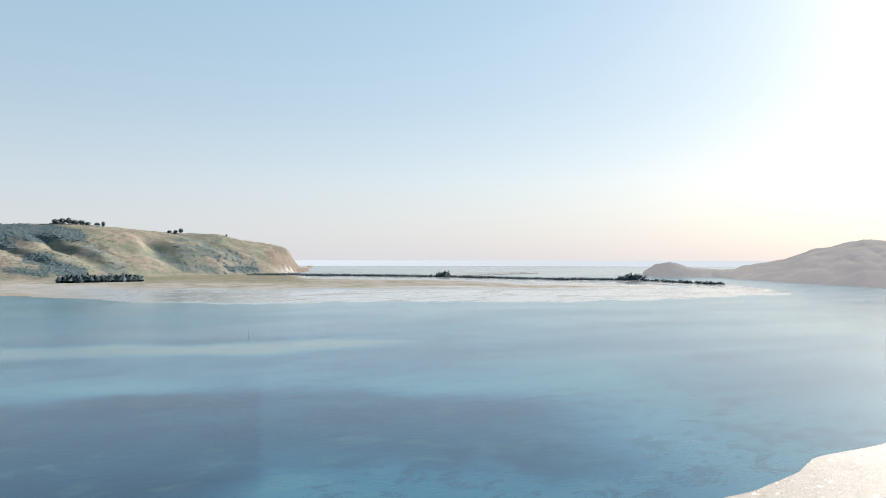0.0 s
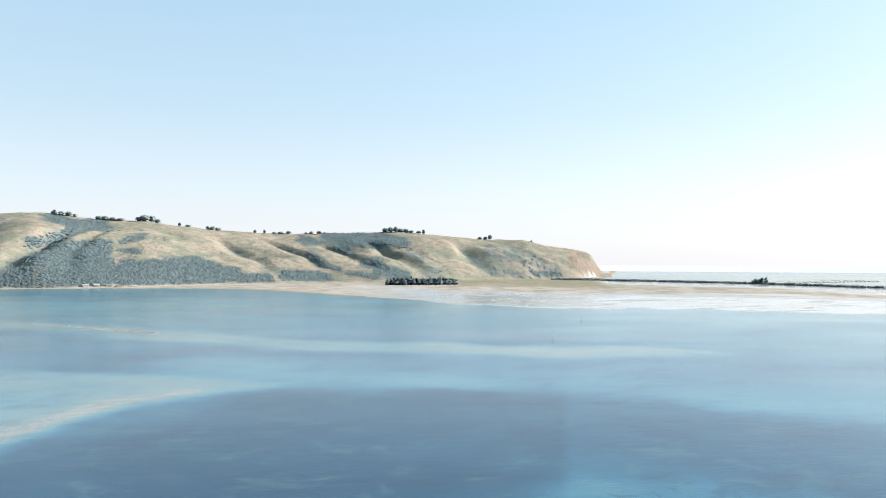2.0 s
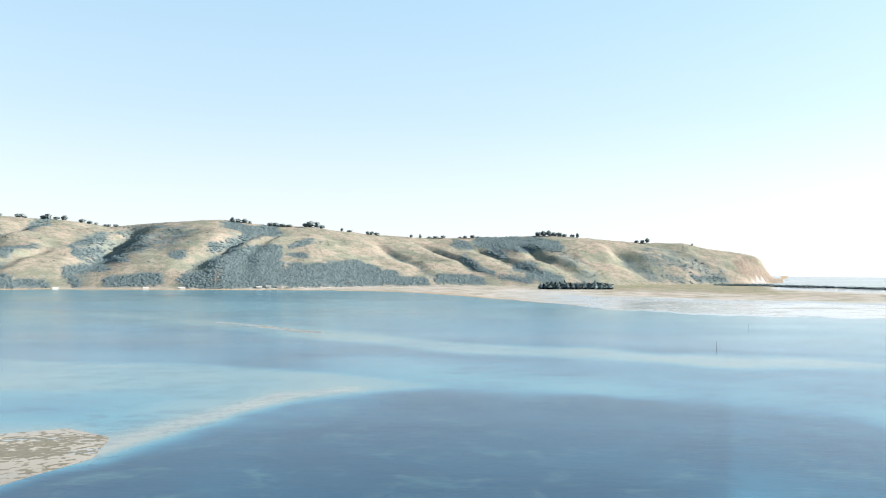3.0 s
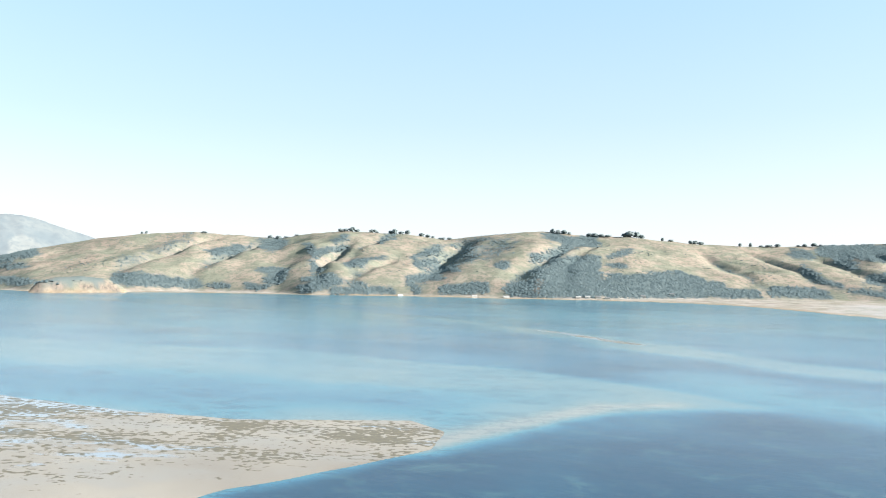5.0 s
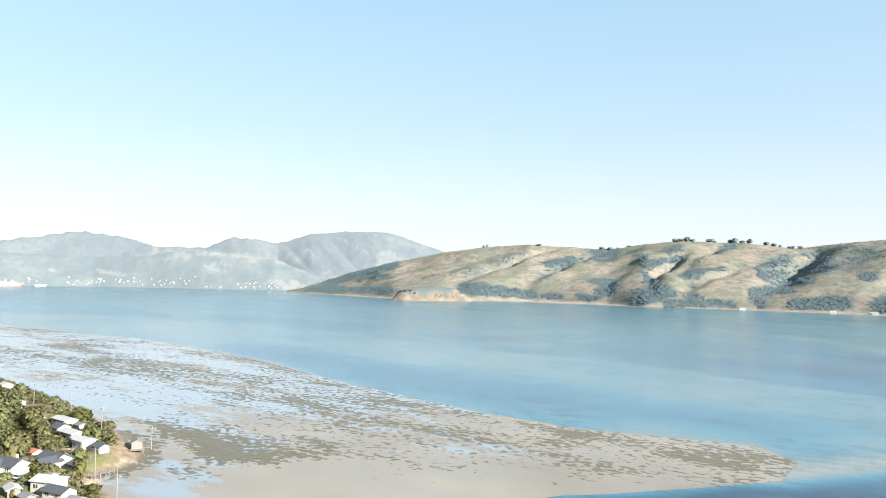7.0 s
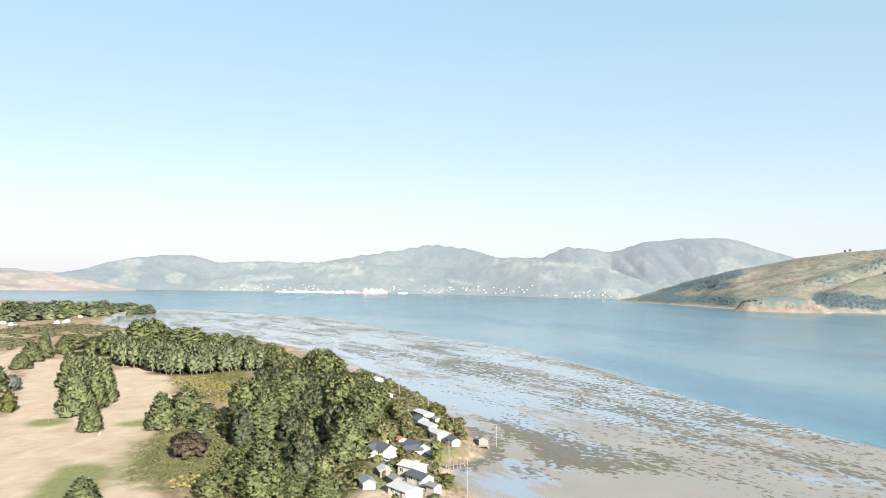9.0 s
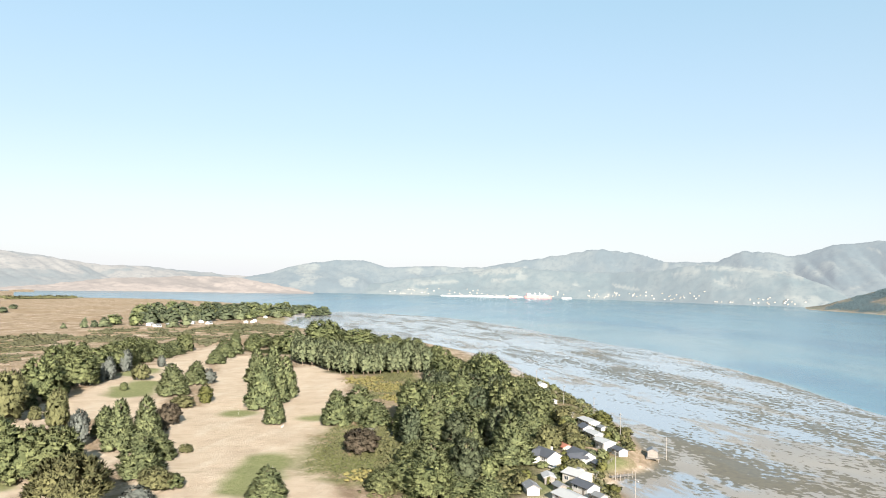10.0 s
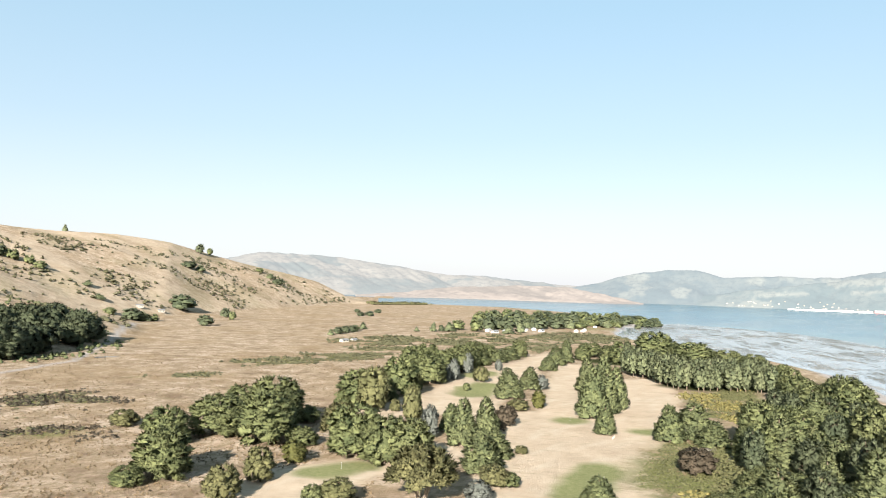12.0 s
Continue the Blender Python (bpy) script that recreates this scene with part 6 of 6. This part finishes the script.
def cargo_ship(b, d, length):
    """A red-hulled ship with a white house and deck gear, lying along the wharf."""
    base = new("cargo_ship")
    base.matrix_basis = pose(*place(b, d), -3, 0, 0, b + 2)
    bm = bmesh.new()
    half, wide = length / 2, 11
    ring = [(-half, 0), (-half * 0.97, wide * 0.8), (-half * 0.8, wide), (half * 0.72, wide), (half * 0.9, wide * 0.6), (half, 0), (half * 0.9, -wide * 0.6), (half * 0.72, -wide), (-half * 0.8, -wide), (-half * 0.97, -wide * 0.8)]
    low, high = [bm.verts.new((x * 0.97, y * 0.9, 0)) for x, y in ring], [bm.verts.new((x, y, 14 + (3 if x > half * 0.7 else 0))) for x, y in ring]
    for i in range(len(ring)):
        j = (i + 1) % len(ring)
        bm.faces.new((low[i], low[j], high[j], high[i]))
    bm.faces.new(high), bm.faces.new(low[::-1])
    part("hull", bm, M_RED, base)
    bm = bmesh.new()
    box(bm, -half * 0.66, 0, 13, 16, 18, 11, 0.4), box(bm, -half * 0.66, 0, 24, 12, 20, 4, 0.3)
    house_ = part("deckhouse", bm, M_PORT, base)
    bm = bmesh.new()
    rod(bm, (-half * 0.80, 0, 22), (-half * 0.80, 0, 31), 2.4, 2.0, 10)
    part("funnel", bm, M_RED, house_)
    for i in range(5):
        bm = bmesh.new()
        box(bm, -half * 0.36 + i * half * 0.24, 0, 13.5, half * 0.19, 17, 7, 0.3)
        part("hatch", bm, M_PORT, base)
    for i in range(3):
        bm = bmesh.new()
        rod(bm, (-half * 0.24 + i * half * 0.34, 0, 14), (-half * 0.24 + i * half * 0.34, 0, 33), 1.2, 0.8, 8)
        rod(bm, (-half * 0.24 + i * half * 0.34, 0, 30), (-half * 0.08 + i * half * 0.34, 0, 24), 0.7, 0.5, 6)
        part("deck_crane", bm, M_PORT, base)
    return tagged(base, "red-hulled cargo ship with white deckhouse at the wharf", "ship")


cargo_ship(116.4, 4060, 150)


# ---------------------------------------------------------------- small things on the shore
def power_pole(x, y, tall, turn, label="pale concrete power pole with a crossarm on the shore"):
    base = new("power_pole")
    z = max(height(x, y), 0)
    base.matrix_basis = pose(x, y, z - 0.4, R.normal(0, 1), R.normal(0, 1), turn)
    bm = bmesh.new()
    rod(bm, (0, 0, 0), (0, 0, tall), 0.15, 0.10, 8)
    part("pole", bm, M_POLE, base)
    bm = bmesh.new()
    box(bm, 0, 0.18, tall - 0.7, 2.5, 0.14, 0.16, 0.02)
    arm = part("crossarm", bm, M_TIMBER, base)
    for px in (-1.1, -0.5, 0.5, 1.1):
        bm = bmesh.new()
        rod(bm, (px, 0.18, tall - 0.56), (px, 0.18, tall - 0.30), 0.06, 0.05, 6)
        part("insulator", bm, M_WHITE, arm)
    return tagged(base, label, "pole", "power poles")


for x, y, t in [(-338, -153, 9.5), (-316, -128, 9.0), (-279, -102, 10.0), (-223, -83, 9.5), (-192, -66, 9.5), (-362, -176, 9.0), (-392, -195, 9.0)]:
    power_pole(x, y, t, 50)


def boat_shed(x, y, turn):
    base = new("boat_shed")
    base.matrix_basis = pose(x, y, 1.4, 0, 0, turn)
    bm = bmesh.new()
    walls(bm, 4.6, 3.4, 2.2, 0.8)
    part("wall", bm, M_TIMBER, base)
    bm = bmesh.new()
    gable(bm, 4.6, 3.4, 2.2, 0.8, 0.25, 0.10)
    part("roof", bm, M_GREYROOF, base)
    bm = bmesh.new()
    box(bm, 0, 0, -0.15, 8.0, 4.6, 0.15, 0.02)
    part("deck", bm, M_TIMBER, base)
    for px in (-3.6, 0, 3.6):
        for py in (-1.9, 1.9):
            bm = bmesh.new()
            rod(bm, (px, py, -2.2), (px, py, -0.15), 0.14, 0.14, 7)
            part("pile", bm, M_TIMBER, base)
    bm = bmesh.new()
    box(bm, 2.32, 0, 0.0, 0.08, 2.0, 1.95, 0.02)
    part("door", bm, M_TIMBER, base)
    return tagged(base, "weathered grey boat shed on piles over the mud", "shed")


boat_shed(-259, -83, 20)


def pond(x, y, turn, length, wide):
    """A small farm pond at the edge of the wood."""
    rng = random.Random(5)
    bm = bmesh.new()
    rim = [bm.verts.new((length * math.cos(i / 18 * 6.283) * rng.uniform(0.88, 1.1), wide * math.sin(i / 18 * 6.283) * rng.uniform(0.8, 1.1) + 0.05 * length * math.cos(i / 9 * 6.283), 0)) for i in range(18)]
    bm.faces.new(rim)
    ob = part("pond", bm, M_POND, None)
    ob.matrix_basis = pose(x, y, max(height(x + a, y + b) for a in (-6, 0, 6) for b in (-6, 0, 6)) + 0.06, 0, 0, turn)
    return tagged(ob, "small pale still pond beside the dark wood", "pond", kind="structure")


pond(-64, -562, 20, 9, 3.6)


def mast(x, y):
    base = new("signal_mast")
    base.matrix_basis = pose(x, y, 0, 0, 0, 20)
    bm = bmesh.new()
    rod(bm, (0, 0, -0.6), (0, 0, 8.2), 0.15, 0.11, 8)
    part("pole", bm, M_POLE, base)
    bm = bmesh.new()
    box(bm, 0, 0, 6.4, 2.4, 0.22, 0.25, 0.03)
    part("crossarm", bm, M_POLE, base)
    return tagged(base, "pale pole with a crossarm beside the boat shed", "pole")


mast(-262, -79)


def jetty(x, y, turn, length):
    base = new("jetty")
    base.matrix_basis = pose(x, y, 0, 0, 0, turn)
    bm = bmesh.new()
    for i in range(int(length / 0.6)):
        box(bm, i * 0.6, 0, 1.5, 0.52, 1.6, 0.09)
    part("deck", bm, M_TIMBER, base)
    for i in range(int(length / 3) + 1):
        for s in (-0.75, 0.75):
            bm = bmesh.new()
            rod(bm, (i * 3, s, -0.5), (i * 3, s, 2.3), 0.11, 0.10, 6)
            part("pile", bm, M_TIMBER, base)
    return tagged(base, "short weathered timber jetty on the foreshore", "jetty")


jetty(-222, -84, 150, 9)


def car(x, y, turn, paint, label):
    base = new("car")
    base.matrix_basis = pose(x, y, height(x, y) + 0.03, 0, 0, turn)
    bm = bmesh.new()
    box(bm, 0, 0, 0.32, 4.3, 1.75, 0.62, 0.14)
    part("body", bm, paint, base)
    bm = bmesh.new()
    vs = box(bm, -0.25, 0, 0.92, 2.5, 1.6, 0.55, 0.05)
    for v in bm.verts:
        if v.co.z > 1.3:
            v.co.x = (v.co.x + 0.25) * 0.72 - 0.25
            v.co.y *= 0.86
    part("cabin", bm, M_GLASS, base)
    bm = bmesh.new()
    box(bm, -0.25, 0, 1.46, 1.8, 1.38, 0.05, 0.02)
    part("roof", bm, paint, base)
    for px in (-1.35, 1.35):
        for s in (-0.82, 0.82):
            bm = bmesh.new()
            rod(bm, (px, s - 0.1, 0.32), (px, s + 0.1, 0.32), 0.32, 0.32, 14)
            part("wheel", bm, M_TYRE, base)
    return tagged(base, label, "car", "cars by the houses")


car(-214, -100, 60, M_WHITE, "white car parked between the houses")
car(-211, -97, 66, M_GREYROOF, "silver car parked between the houses")
car(-204, -97, 20, M_WHITE, "white car parked on the gravel yard")


def fence(points, label):
    base = new("fence")
    for (ax, ay), (bx, by) in zip(points, points[1:]):
        n = max(2, int(math.hypot(bx - ax, by - ay) / 2.5))
        for i in range(n):
            t = i / n
            x, y = ax + (bx - ax) * t, ay + (by - ay) * t
            z = height(x, y)
            bm = bmesh.new()
            box(bm, x, y, z - 0.2, 0.12, 0.12, 1.4, 0.01)
            part("post", bm, M_TIMBER, base)
        za, zb = height(ax, ay), height(bx, by)
        for k in (0.45, 0.95):
            bm = bmesh.new()
            rod(bm, (ax, ay, za + k), (bx, by, zb + k), 0.05, 0.05, 4)
            part("rail", bm, M_TIMBER, base)
    return tagged(base, label, "fence")


fence([(-206, -80), (-214, -86), (-226, -89), (-240, -90)], "weathered timber fence along the lawn edge")


def bench(x, y, turn):
    base = new("tee_rail")
    base.matrix_basis = pose(x, y, height(x, y), 0, 0, turn)
    for px in (-1.8, 0, 1.8):
        bm = bmesh.new()
        box(bm, px, 0, -0.2, 0.12, 0.12, 0.95, 0.01)
        part("post", bm, M_WHITE, base)
    bm = bmesh.new()
    box(bm, 0, 0, 0.62, 4.4, 0.10, 0.16, 0.02)
    part("rail", bm, M_WHITE, base)
    return tagged(base, "low white rail beside the pines", "rail")


bench(-208, -214, 35)


def flag(x, y):
    base = new("golf_flag")
    base.matrix_basis = pose(x, y, height(x, y), 0, 0, 40)
    bm = bmesh.new()
    rod(bm, (0, 0, -0.1), (0, 0, 2.3), 0.03, 0.025, 6)
    part("pole", bm, M_WHITE, base)
    bm = bmesh.new()
    box(bm, 0.24, 0, 1.9, 0.45, 0.02, 0.32)
    part("flag", bm, M_WHITE, base)
    return tagged(base, "thin white flagstick standing on the green", "flag", "flagsticks")


for x, y in [(-155, -163), (-216, -249), (-232, -216), (-91, -209)]:
    flag(x, y)


def beacon(x, y, tall):
    base = new("channel_beacon")
    base.matrix_basis = pose(x, y, -1.5, 0, 0, 0)
    bm = bmesh.new()
    rod(bm, (0, 0, 0), (0, 0, tall + 1.5), 0.22, 0.17, 8)
    part("pile", bm, M_BLACK, base)
    bm = bmesh.new()
    rod(bm, (0, 0, tall + 1.5), (0, 0, tall + 2.4), 0.5, 0.1, 8)
    part("topmark", bm, M_BLACK, base)
    return tagged(base, "slim dark channel beacon standing in the water", "beacon", "channel beacons")


beacon(-147, 555, 3.4), beacon(-167, 742, 3.2), beacon(-520, 1010, 3.0), beacon(-1340, 920, 3.6)

# the mole that runs out from the bar
mole = new("breakwater")
for i in range(26):
    t = i / 25
    x, y = place(-1.0 - 6.2 * t, 2290 + 420 * t)
    bm = bmesh.new()
    bmesh.ops.create_icosphere(bm, subdivisions=1, radius=1.0)
    for v in bm.verts:
        v.co = Vector((v.co.x * 17 * R.uniform(0.85, 1.1), v.co.y * 17 * R.uniform(0.85, 1.1), v.co.z * 5.5 * R.uniform(0.7, 1.2)))
    bmesh.ops.transform(bm, matrix=Matrix.Translation((x, y, 0)), verts=bm.verts)
    part("boulder", bm, M_STONE, mole)
tagged(mole, "low dark stone breakwater reaching into the ocean", "breakwater")
